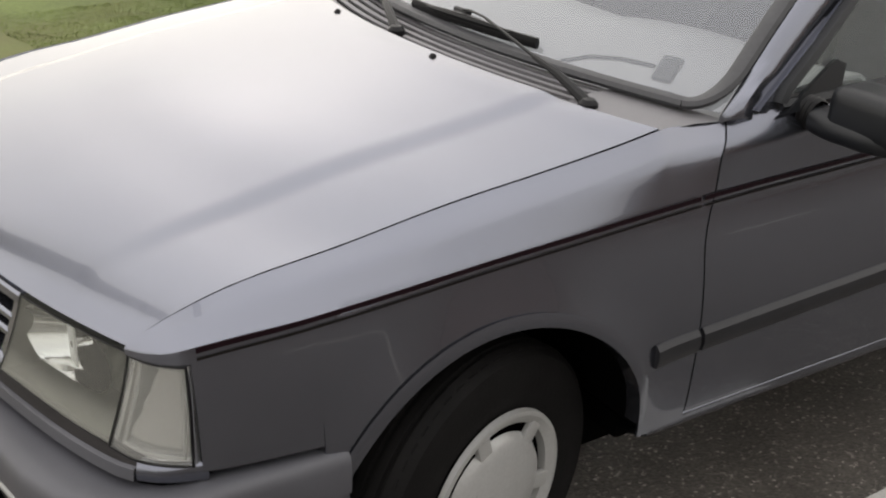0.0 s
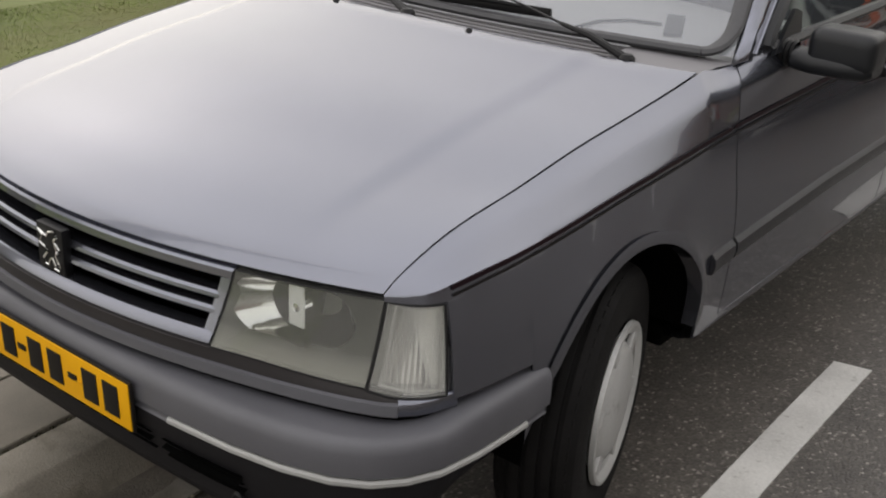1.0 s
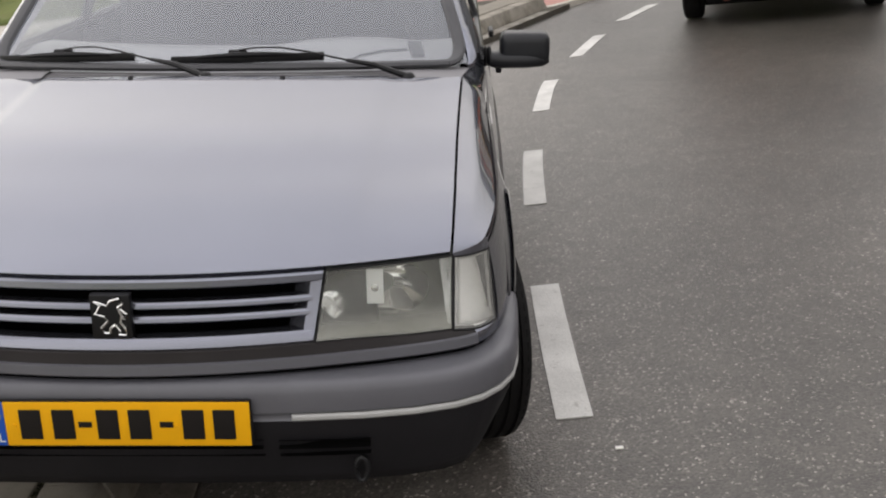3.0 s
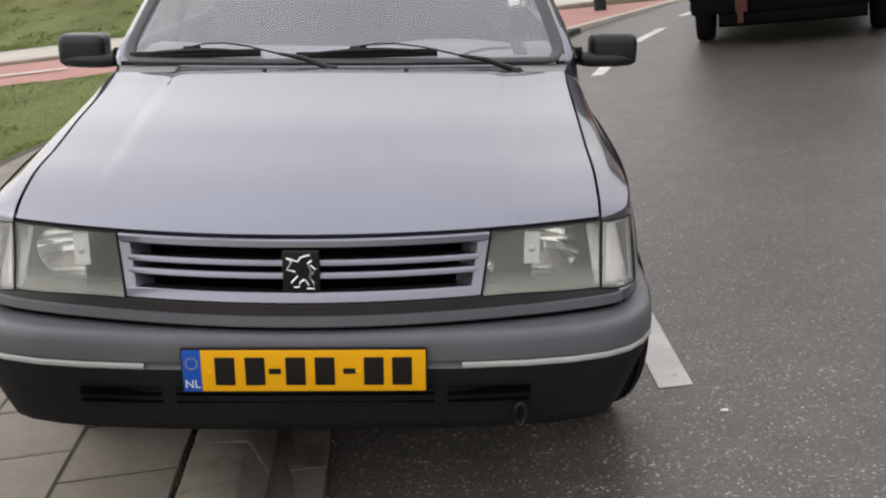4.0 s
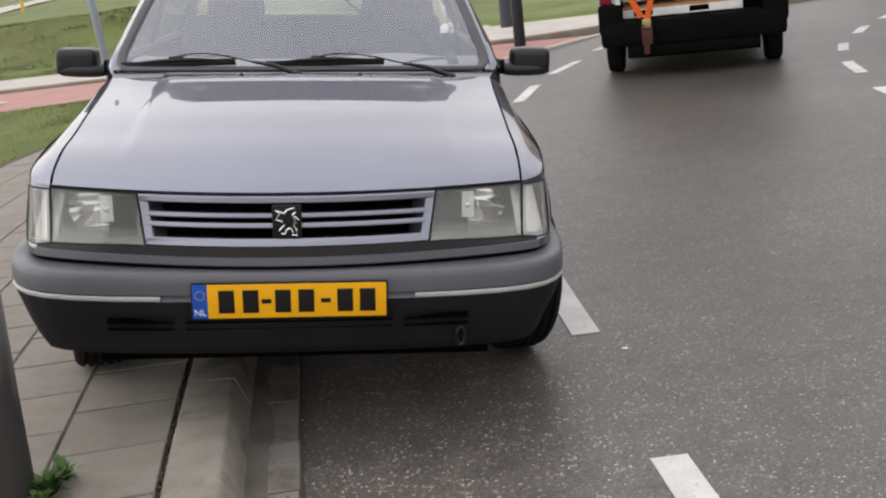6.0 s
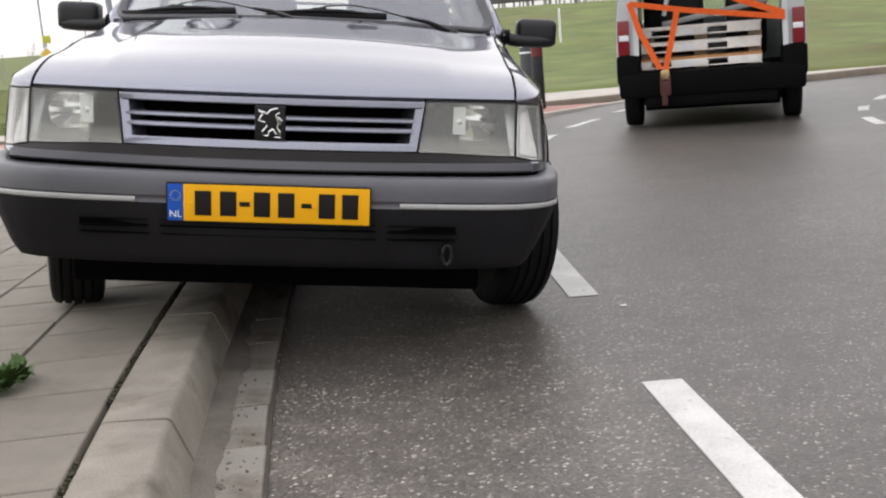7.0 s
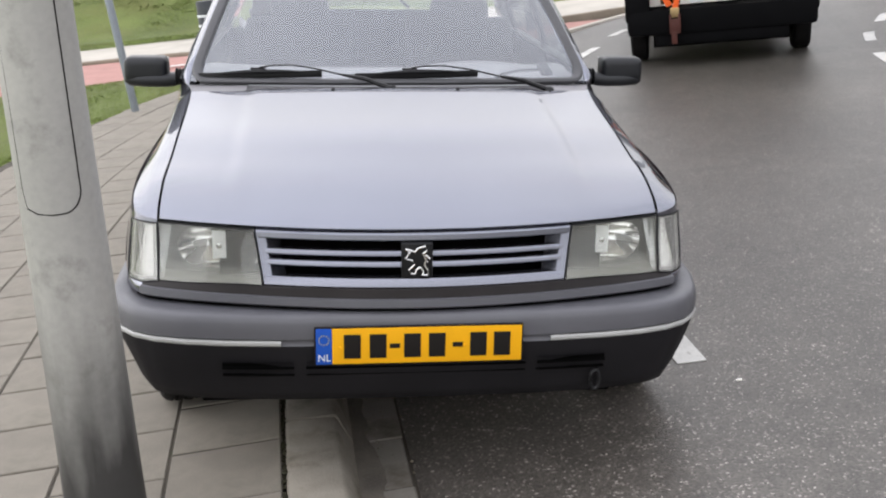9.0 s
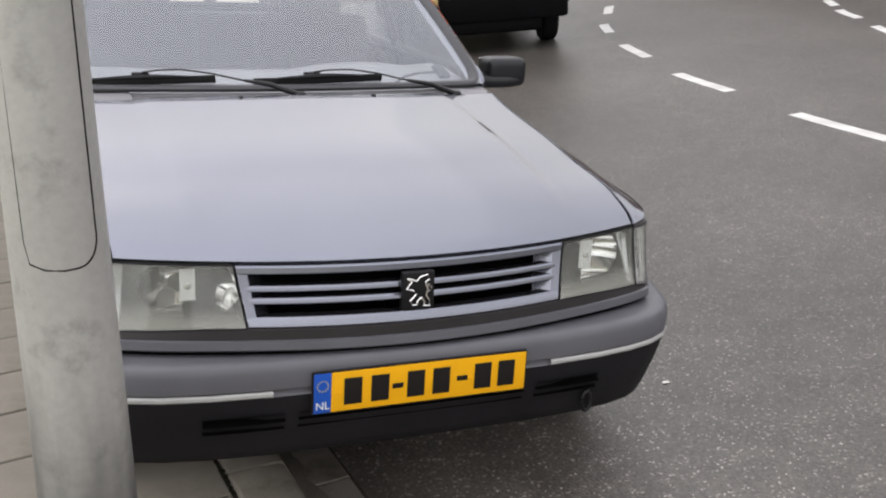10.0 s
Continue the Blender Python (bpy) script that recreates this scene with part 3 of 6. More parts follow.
strip_between("gutter_bed", "grimy gutter dirt beside the kerb", DIRT, lambda y: kerb_in(y) + 0.12, lambda y: kerb_in(y) + 0.36, steps(-12, 9.6, 50), 0.006, "gutter", thick=0.1)

cyc = Geo().grid([[(x, red_near(x) + (red_far(x) - red_near(x)) * k / 4, 0.008) for k in range(5)] for x in steps(-40, 1.4, 50)] + [[(x, min(red_near(x) + (x - 1.4) * 1.25, red_far(x)) + (red_far(x) - min(red_near(x) + (x - 1.4) * 1.25, red_far(x))) * k / 4, 0.008 - 0.02 * (x - 1.4)) for k in range(5)] for x in steps(1.5, 3.0, 8)])
tagged(part("cycle_path", cyc, RED_PAVE), "faded red paved cycle path joining the road", "cycle path", kind="structure")
edge = Geo()
rows = []
for x in steps(0.9, 3.4, 14):
    y = red_near(x) + max(0, x - 1.4) * 1.25
    z = 0.012 - 0.02 * max(0.0, x - 1.4)
    rows.append([(x + 0.02, y - 0.13, -0.06), (x, y - 0.13, z), (x, y + 0.0, z + 0.001), (x, y + 0.0, -0.06)])
edge.grid(rows)
tagged(part("path_edging", edge, PALE_PAVE), "pale concrete edging between red path and asphalt", "kerb", kind="structure")
pale = Geo().grid([[(x, red_far(x) + 0.14 + (14.9 - 0.5 * smooth(-2, 2, x) - red_far(x)) * k / 4, 0.045) for k in range(5)] for x in steps(-40, 2.2, 40)] + [[(x, 11.79 + 0.36 * (x - 2.2) + 3.4 * k / 4, 0.045) for k in range(5)] for x in steps(2.3, 40, 30)])
tagged(part("footpath", pale, PALE_PAVE), "pale paved footpath beyond the cycle path", "pavement", kind="structure")
fk = Geo()
rows = []
for x in steps(-40, 40, 120):
    y = red_far(x) if x < 2.2 else 11.65 + 0.36 * (x - 2.2)
    rows.append([(x, y, -0.06), (x, y + 0.015, 0.035), (x, y + 0.03, 0.05), (x, y + 0.15, 0.05), (x, y + 0.15, 0.0)])
fk.grid(rows)
tagged(part("far_kerb", fk, FAR_KERB), "brownish concrete kerb along the footpath", "kerb", kind="structure")


# unseen wall, added so that the car's side has something dark to reflect
BRICK_WALL = mat("brown_brick_wall", (0.10, 0.07, 0.06), 0.9, 0.0, 0.3, 1.2, 14.0, 0.3)
tagged(part("unseen_wall_east", Geo().box(10.5, 11.1, -5, 20.3, -0.1, 2.9), BRICK_WALL), "unseen brown brick wall added to darken reflections on the car", "wall", kind="structure")


# ---- the car ----
car = thing("hatchback_car", "grey metallic five-door hatchback parked with two wheels on the kerb", "car", pose(-0.053, 0, 0.078, 0, 6.65, 0.9))

wide = curve_of((0.15, 0.618), (0.19, 0.674), (0.2, 0.692), (0.225, 0.728), (0.25, 0.744), (0.265, 0.749), (0.35, 0.766), (0.48, 0.780), (0.8, 0.791), (1.2, 0.793), (2.0, 0.803), (3.0, 0.80), (3.6, 0.765), (4.0, 0.68))
stripe_z = curve_of((0.15, 0.695), (0.2, 0.703), (0.265, 0.716), (0.44, 0.731), (0.66, 0.745), (0.94, 0.758), (1.27, 0.77), (1.6, 0.776), (2.5, 0.79), (4.0, 0.81))
shut_x = curve_of((0.15, 0.648), (0.2, 0.6535), (0.31, 0.658), (0.54, 0.662), (0.72, 0.665), (0.92, 0.670), (1.08, 0.675), (1.17, 0.679))
shut_z = curve_of((0.15, 0.692), (0.19, 0.703), (0.215, 0.718), (0.25, 0.733), (0.31, 0.753), (0.54, 0.790), (0.72, 0.820), (0.92, 0.845), (1.08, 0.868), (1.17, 0.885))


def front_y(x):
    x = abs(x)
    return 0.058 + 0.33 * x * x + 11.0 * max(0.0, x - 0.68) ** 2


def nose_lean(x, z):
    """How far the nose comes forward below the bonnet's lip."""
    x = abs(x)
    far = 0.035 - 0.010 * smooth(0.64, 0.74, x)
    return far * (max(0.0, 0.694 - z) / 0.132) ** 1.3


def lamp_foot(x):
    return 0.560 - 0.009 * smooth(0.42, 0.64, abs(x)) - 0.014 * smooth(0.64, 0.735, abs(x))


ARCH_Y, ARCH_Z, ARCH_R, BASE = 0.772, 0.312, 0.328, 2.469


def side_x(y, z):
    """The body side: it leans in above and below its waist, and flares out round the wheel arches."""
    x = wide(y) - (0.045 * ((z - 0.5) / 0.27) ** 2 if z > 0.5 else 0.011 * ((0.5 - z) / 0.2) ** 2)
    for cy in (ARCH_Y, ARCH_Y + BASE):
        far = math.hypot(y - cy, z - ARCH_Z) - ARCH_R
        if far < 0.11 and z > ARCH_Z - 0.05:
            x += 0.013 * (1 - max(far, 0.0) / 0.11) ** 2 * smooth(ARCH_Z + 0.02, ARCH_Z + 0.2, z)
    return x


def shoulder_end(y):
    """Where the shoulder meets the bonnet, then the foot of the side windows."""
    if y < 1.17:
        return shut_x(y), shut_z(y)
    t = smooth(1.2, 1.52, y)
    return 0.677 + 0.055 * t, 0.885 + 0.02 * t - 0.004 * smooth(1.17, 1.3, y) * (1 - t)


def body_row(y, z0, n=16):
    row = []
    zs = stripe_z(y)
    for k in range(n + 1):
        z = z0 + (zs - z0) * k / n
        row.append((side_x(y, z), y, z))
    back = 0.095 * smooth(0.75, 1.2, y) * (1 - smooth(1.24, 1.7, y))
    (x0, _, _), (x2, z2) = row[-1], shoulder_end(y + back)
    bulge = 0.007 * smooth(0.17, 0.6, y) + 0.005 * smooth(0.6, 1.1, y) * (1 - smooth(1.3, 1.8, y))
    foot, head = Vector((x0, zs)), Vector((x2, z2))
    ridge = head.lerp(foot, 0.42) + Vector((bulge, bulge))
    a, b = ridge.lerp(foot, 0.2), ridge.lerp(head, 0.26)
    path = [foot.lerp(a, k / 4) for k in range(1, 5)] + [(a * (1 - t) ** 2 + ridge * 2 * t * (1 - t) + b * t * t) for t in (0.25, 0.5, 0.75, 1.0)] + [b.lerp(head, k / 4) for k in range(1, 5)]
    row = [(x, y + back * 0.35 * max(0.0, (z - 0.66) / 0.11) ** 2, z) for x, y, z in row]
    for k, p in enumerate(path):
        row.append((p.x, y + back * (0.35 + 0.65 * (k + 1) / len(path)), p.y))
    return row


def arch_bottom(y, low, centre=ARCH_Y):
    d = abs(y - centre)
    return max(low, ARCH_Z + math.sqrt(max(ARCH_R**2 - d * d, 0.0))) if d < ARCH_R else low


def arch_stations(centre, a, b, n=22):
    ys = [centre + ARCH_R * math.cos(math.pi * k / n) for k in range(n, -1, -1)]
    return sorted([y for y in ys if a < y < b])


def both(name, geo, material, label="", solid=0.0, sharp=35.0, parent=None):
    return [part(name, geo, material, parent or car, label, solid, sharp), part(name, geo.mirrored(), material, parent or car, label, solid, sharp)]


# front wings
ys = [0.192, 0.2, 0.21, 0.225, 0.24, 0.25, 0.26]
g = Geo().grid([body_row(y, 0.694) for y in ys])
ys = [0.26, 0.3, 0.34, 0.37, 0.4, 0.42, 0.4435] + arch_stations(ARCH_Y, 0.4442, 1.0998) + [1.1003, 1.12, 1.15, 1.18, 1.2145]
g.grid([body_row(y, arch_bottom(y, 0.525 if y < 0.4438 else 0.315)) for y in ys])
both("front_wing", g, PAINT, solid=0.006)

# the rounded lips of the wheel arches
for cy in (ARCH_Y, ARCH_Y + BASE):
    g = Geo()
    rows = []
    for k in range(0, 33):
        a = math.radians(6 + (154 if cy == ARCH_Y else 172) * k / 32)
        y, z = cy + ARCH_R * math.cos(a), ARCH_Z + ARCH_R * math.sin(a)
        x = side_x(min(y, 3.9), z)
        ry, rz = math.cos(a), math.sin(a)
        rows.append([(x + 0.0005, y + ry * 0.024, z + rz * 0.024), (x + 0.004, y + ry * 0.01, z + rz * 0.01), (x + 0.0035, y - ry * 0.002, z - rz * 0.002), (x - 0.03, y - ry * 0.006, z - rz * 0.006)])
    g.grid(rows)
    both("wheel_arch_lip", g, PAINT)
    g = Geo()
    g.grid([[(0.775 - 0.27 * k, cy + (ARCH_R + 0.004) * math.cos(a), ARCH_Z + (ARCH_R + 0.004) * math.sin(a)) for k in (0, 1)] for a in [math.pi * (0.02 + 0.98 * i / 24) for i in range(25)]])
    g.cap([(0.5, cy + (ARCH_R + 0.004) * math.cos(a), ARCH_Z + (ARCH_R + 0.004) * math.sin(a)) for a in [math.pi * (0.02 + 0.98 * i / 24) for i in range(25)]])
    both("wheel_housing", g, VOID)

# doors and rear quarter
for name, y0, y1 in (("front_door", 1.2185, 2.262), ("rear_door", 2.268, 3.14), ("rear_quarter", 3.146, 3.98)):
    rc = ARCH_Y + BASE
    ys = sorted(set(steps(y0, y1, 8) + [y for y in arch_stations(rc, y0 + 0.004, y1 - 0.004)]))
    g = Geo().grid([body_row(y, arch_bottom(y, 0.335, rc)) for y in ys])
    both(name, g, PAINT, solid=0.006)
g = Geo()
rows = []
for y in steps(1.13, 2.9, 12):
    rows.append([(side_x(y, 0.4) - 0.012, y, 0.342), (side_x(y, 0.33) + 0.002, y, 0.331), (side_x(y, 0.33) + 0.002, y, 0.318), (side_x(y, 0.33) - 0.006, y, 0.3), (0.74, y, 0.285), (0.60, y, 0.27)])
g.grid(rows)
both("sill", g, PAINT)

# near-black strips paint the shade inside the door gaps
for y0 in (1.2165, 2.265, 3.143):
    g = Geo().grid([[(x - 0.010, y, z - 0.004) for x, y, z in body_row(y, 0.34)] for y in (y0 - 0.02, y0 + 0.02)])
    both("door_gap_backing", g, VOID)

# bonnet

def bonnet_point(u, v):
    y0 = front_y(u * 0.645) + 0.002
    yr = 0.995 + 0.17 * u * u
    ye = 0.19 + 0.975 * v
    y = y0 + (yr - y0) * v
    x = u * (shut_x(ye) - 0.0055)
    crown = 0.034 * smooth(0, 0.5, v) * (1 - u * u)
    crease = 0.006 * smooth(0.03, 0.3, v) * (1 - smooth(0.445, 0.497, abs(x)))
    flat = 0.006 * (max(0.0, v - 0.93) / 0.07) ** 2 * (1 - u**4)
    return x, y, shut_z(ye) + crown + crease - flat


vs = [0, 0.015, 0.03, 0.055, 0.085, 0.12, 0.16, 0.22] + steps(0.28, 0.88, 12) + [0.91, 0.93, 0.945, 0.96, 0.975, 0.99, 1.0]
g = Geo().grid([[bonnet_point(u, v) for u in steps(-1, 1, 128)] for v in vs])
bx = [bonnet_point(u, 0) for u in steps(-1, 1, 128)]
g.grid([bx, [(x, y + 0.012, z - 0.012) for x, y, z in bx]])
bonnet = part("bonnet", g, PAINT, car, "grey bonnet with a soft centre crease", 0.005, 60)
for u, v in ((-0.3, 0.975), (0.3, 0.975)):
    x, y, z = bonnet_point(u, v)
    part("washer_jet", Geo().lathe([(0, 0.0001), (0.006, 0.005), (0.0, 0.009), (-0.004, 0.009)], 10, "z", (x, y, z + 0.002)), BLACK, bonnet)

# near-black strip close under the shut lines, standing for their shade
g = Geo()
g.grid([[(shut_x(y) - 0.012, y, shut_z(y) - 0.007), (shut_x(y) + 0.010, y, shut_z(y) - 0.010)] for y in steps(0.31, 1.155, 20)])
both("shut_channel", g, VOID)

# scuttle with its louvres
def glass_foot(x):
    u = abs(x) / 0.70
    return 1.13 + 0.165 * u * u, 0.918 - 0.016 * u * u


scuttle = part("scuttle_panel", Geo().grid([[(u * 0.68, 0.96 + 0.17 * u * u, 0.875 - 0.02 * u * u), (u * 0.70, glass_foot(u * 0.7)[0] + 0.03, 0.885 - 0.02 * u * u)] for u in steps(-1, 1, 30)]), VOID, car, "grey louvred scuttle panel")
g = Geo()
rows = []
for t in steps(0, 1, 10):
    fx, gx = 0.49 + 0.185 * t, 0.49 + 0.21 * t
    fy, fz = 1.0 + 0.17 * (fx / 0.672) ** 2, 0.882 + 0.038 * max(0.0, 1 - (fx / 0.672) ** 2) - 0.012 * max(0.0, 1 - (fx / 0.672) ** 4)
    gy, gz = glass_foot(gx)[0] + 0.012, glass_foot(gx)[1] - 0.008 - 0.006 * t * t
    rows.append([(fx, fy, fz - 0.012), (fx, fy + 0.002, fz), ((fx + gx) / 2, (fy + gy) / 2, (fz + gz) / 2 + 0.003), (gx, gy, gz)])
g.grid(rows)
both("scuttle_corner", g, SCUTTLE, sharp=50)
for k in range(5):
    g = Geo()
    rows = []
    for u in steps(-0.8, 0.8, 40):
        yb, yg = 1.0 + 0.17 * u * u, glass_foot(u * 0.69)[0]
        zb, zg = 0.905 - 0.03 * u * u, glass_foot(u * 0.69)[1] - 0.012
        t0, t1 = (k + 0.3) / 5, (k + 0.85) / 5
        x = u * 0.675
        rows.append([(x, yb + (yg - yb) * t0, zb + (zg - zb) * t0 - 0.004), (x, yb + (yg - yb) * t0, zb + (zg - zb) * t0 + 0.001), (x, yb + (yg - yb) * t1, zb + (zg - zb) * t1 + 0.0), (x, yb + (yg - yb) * t1, zb + (zg - zb) * t1 - 0.006)])
    g.grid(rows)
    part("louvre", g, SCUTTLE, scuttle)

# windscreen, pillars, roof
TOP_W = 0.545


def glass_top(u):
    return 1.80 + 0.075 * u * u, 1.318 - 0.02 * u * u


def screen_point(u, t, out=0.0):
    y0, z0 = glass_foot(u * 0.695)
    y1, z1 = glass_top(u)
    bow = 0.022 * math.sin(math.pi * t) + out
    return u * (0.695 + (TOP_W - 0.695) * t), y0 + (y1 - y0) * t - bow * 0.6, z0 + (z1 - z0) * t + bow * 0.8


g = Geo().grid([[screen_point(u, t) for u in steps(-1, 1, 32)] for t in steps(0, 1, 14)])
screen = part("windscreen", g, GLASS, car, "clear windscreen with hazy sky reflections", 0.0, 60)
screen.visible_shadow = False
ring = []
for cu, ct, a0 in ((0.91, 0.13, -90), (0.91, 0.88, 0), (-0.91, 0.88, 90), (-0.91, 0.13, 180)):
    for a in steps(a0, a0 + 90, 8):
        ring.append((cu + 0.075 * math.cos(radians(a)), ct + 0.13 * math.sin(radians(a))))
dense = []
for (ua, ta), (ub, tb) in zip(ring, ring[1:] + ring[:1]):
    n = max(1, int(abs(ub - ua) / 0.06 + abs(tb - ta) / 0.08))
    dense += [screen_point(ua + (ub - ua) * k / n, ta + (tb - ta) * k / n, 0.004) for k in range(n)]
ring = dense
part("windscreen_seal", Geo().tube(ring + ring[:1], 0.019, 8, 0.6), RUBBER, screen, "dark grey rubber windscreen seal")

roof_edge = curve_of((1.80, 1.305), (2.0, 1.322), (2.4, 1.335), (2.9, 1.322), (3.3, 1.285))
rail_x = curve_of((1.80, 0.558), (2.2, 0.585), (2.8, 0.585), (3.3, 0.56))
g = Geo()
rows = []
for v in steps(0, 1, 20):
    row = []
    for u in steps(-1, 1, 24):
        y0 = glass_top(u)[0] + 0.006
        y = y0 + (3.24 - y0) * v
        row.append((u * rail_x(y), y, roof_edge(y) + 0.042 * (1 - u * u) * smooth(-0.25, 0.4, v) + 0.006 * (1 - abs(u) ** 6)))
    rows.append(row)
g.grid(rows)
part("roof", g, PAINT, car, solid=0.008, sharp=60)
part("aerial_foot", Geo().lathe([(1.352, 0.017), (1.372, 0.014), (1.395, 0.009), (1.40, 0.0001)], 14, "z", (0.035, 1.93, 0)), BLACK, car)
g = Geo()
rows = []
for t in steps(0, 1, 16):
    ax, ay, az = screen_point(1.0, t, 0.0)
    bx0, by, bz = 0.714 + (0.586 - 0.714) * t, 1.36 + (1.965 - 1.36) * t, 0.905 + (1.296 - 0.905) * t
    mx, my, mz = (ax + bx0) / 2 + 0.016, (ay + by) / 2 - 0.004, (az + bz) / 2 + 0.012
    rows.append([(ax, ay, az - 0.006), (ax + 0.008, ay + 0.006, az + 0.006), (mx, my, mz), (bx0, by, bz), (bx0 - 0.03, by + 0.03, bz - 0.005)])
g.grid(rows)
foot = rows[0]
g.grid([foot, [(x, y, z - 0.02) for x, y, z in foot]])
both("windscreen_pillar", g, PAINT, sharp=60)
g = Geo().grid([[(0.715 + (0.587 - 0.715) * t + d, 1.36 + 0.605 * t + e, 0.903 + 0.391 * t - e * 0.25) for d, e in ((-0.012, 0.006), (0.002, 0.010), (0.004, 0.05 - 0.03 * t), (-0.006, 0.062 - 0.035 * t))] for t in steps(0, 1, 12)])
both("door_frame", g, PAINT, sharp=50)


def side_window_point(y, t):
    x0, z0 = shoulder_end(y)
    return x0 + 0.002 + (rail_x(max(y, 1.9)) + 0.004 - x0) * t, y, z0 + (roof_edge(max(y, 1.9)) - 0.02 - z0) * t


def slanted(y0, y1, t):
    return y0 + (y1 - y0) * t


for name, a0, a1, b0, b1 in (("front_side_window", 1.42, 1.98, 2.23, 2.23), ("rear_side_window", 2.3, 2.3, 3.08, 2.98)):
    g = Geo()
    g.grid([[side_window_point(slanted(slanted(a0, a1, t), slanted(b0, b1, t), s), 0.03 + 0.93 * t) for s in steps(0, 1, 10)] for t in steps(0, 1, 6)])
    panes = both(name, g, SIDE_GLASS, solid=0.004)
    for pane in panes:
        pane.visible_shadow = False
    border = [side_window_point(slanted(slanted(a0, a1, 0), slanted(b0, b1, 0), s), 0.02) for s in steps(0, 1, 8)] + [side_window_point(slanted(b0, b1, t) + 0.01, 0.03 + 0.95 * t) for t in steps(0.05, 0.95, 6)] + [side_window_point(slanted(slanted(a0, a1, 1), slanted(b0, b1, 1), s), 0.98) for s in steps(1, 0, 8)] + [side_window_point(slanted(a0, a1, t) - 0.01, 0.03 + 0.95 * t) for t in steps(0.95, 0.05, 6)]
    fr = Geo().tube(border + border[:1], 0.016, 6, 0.8)
    for pane, flip in zip(panes, (False, True)):
        part("window_frame", fr.mirrored() if flip else fr, DARK_PLASTIC, pane)
for y0, y1, w in ((2.265, 2.265, 0.05), (3.12, 3.02, 0.10)):
    g = Geo().grid([[side_window_point(slanted(y0, y1, t) + d, t) for d in (-w / 2, 0, w / 2)] for t in steps(0, 1, 6)])
    both("side_pillar", g, PAINT, solid=0.01)
g = Geo().grid([[side_window_point(slanted(3.12, 3.02, t) + s * (0.55 - 0.3 * t), t * (1 - 0.25 * s)) for s in steps(0, 1, 6)] for t in steps(0, 1, 6)])
both("rear_pillar", g, PAINT, solid=0.01)

# tailgate and tail
g = Geo().grid([[(u * (0.54 + 0.1 * t), 3.25 + 0.46 * t, 1.3 - 0.34 * t + 0.03 * (1 - u * u)) for u in steps(-1, 1, 12)] for t in steps(0, 1, 8)])
rear_glass = part("rear_window", g, SIDE_GLASS, car, solid=0.004)
rear_glass.visible_shadow = False
tail = lambda u, t: (u, 3.235 + 0.46 * t, 1.287 - 0.34 * t + 0.03 * (1 - (u / 0.6) ** 2))
g = Geo()
for s in (-1, 1):
    g.grid([[tail(s * (0.485 + 0.03 * t), t), tail(s * (0.56 + 0.09 * t), t)] for t in steps(-0.03, 1.0, 8)])
g.grid([[tail(u * 0.6, t) for u in steps(-1, 1, 12)] for t in (-0.04, 0.06)])
part("rear_window_trim", g, TRIM_IN, rear_glass, "grey trim round the rear window", 0.008)
part("rear_wiper", Geo().tube([tail(0.22, 0.97), tail(0.12, 0.72), tail(-0.30, 0.70)], 0.009, 6), BLACK, rear_glass)
g = Geo().grid([[(u * 0.66, y, z) for u in steps(-1, 1, 10)] for y, z in ((3.71, 0.965), (3.8, 0.93), (3.92, 0.88), (4.0, 0.7), (4.01, 0.45), (3.95, 0.33))])
part("tailgate", g, PAINT, car, solid=0.01)
g = Geo().box(-0.75, 0.75, 3.86, 4.05, 0.34, 0.52, 0.03)
part("rear_bumper", g, PLASTIC, car)

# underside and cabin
# low near-black boxes and front sheet, added to block light under the car
part("shade_underbody", Geo().box(-0.58, 0.58, 0.30, 3.9, 0.145, 0.3, 0.01).box(-0.70, -0.585, 1.13, 2.9, 0.245, 0.3, 0.01).box(0.585, 0.70, 1.13, 2.9, 0.245, 0.3, 0.01), VOID, car)
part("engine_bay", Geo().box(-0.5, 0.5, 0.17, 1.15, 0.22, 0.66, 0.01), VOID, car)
part("under_nose_light_block", Geo().grid([[(x, 0.09 + 0.25 * x * x, 0.262), (x, 0.46, 0.235)] for x in steps(-0.6, 0.6, 10)]), VOID, car, solid=0.01)
part("cabin_floor", Geo().box(-0.72, 0.72, 1.2, 3.7, 0.33, 0.4, 0.01), TRIM_IN, car)
part("firewall", Geo().box(-0.68, 0.68, 1.16, 1.22, 0.4, 0.87), VOID, car)
g = Geo()
g.grid([[(u * 0.67, y + 0.14 * u * u, z + (0.02 * max(0, 1 - ((u - 0.47) / 0.32) ** 2) if i in (2, 3) else 0)) for u in steps(-1, 1, 30)] for i, (y, z) in enumerate(((1.18, 0.86), (1.3, 0.9), (1.45, 0.915), (1.58, 0.91), (1.63, 0.87), (1.62, 0.7), (1.55, 0.55)))])
part("dashboard", g, DASH, car, "grey moulded dashboard", 0.01, 50)
tilt = pose(0.34, 1.78, 0.86, 62, 0, 0)
g = Geo()
g.grid([[tuple(tilt @ Vector(((0.185 + 0.014 * math.cos(b)) * math.cos(a), (0.185 + 0.014 * math.cos(b)) * math.sin(a), 0.014 * math.sin(b)))) for b in [2 * math.pi * k / 8 for k in range(8)]] for a in [2 * math.pi * k / 40 for k in range(41)]], close=True)
g.box(-0.17, 0.17, -0.02, 0.02, -0.01, 0.01, 0.005, tilt).box(-0.02, 0.02, -0.17, 0.02, -0.01, 0.01, 0.005, tilt).box(-0.06, 0.06, -0.05, 0.05, -0.02, 0.02, 0.01, tilt)
part("steering_wheel", g, BLACK, car)


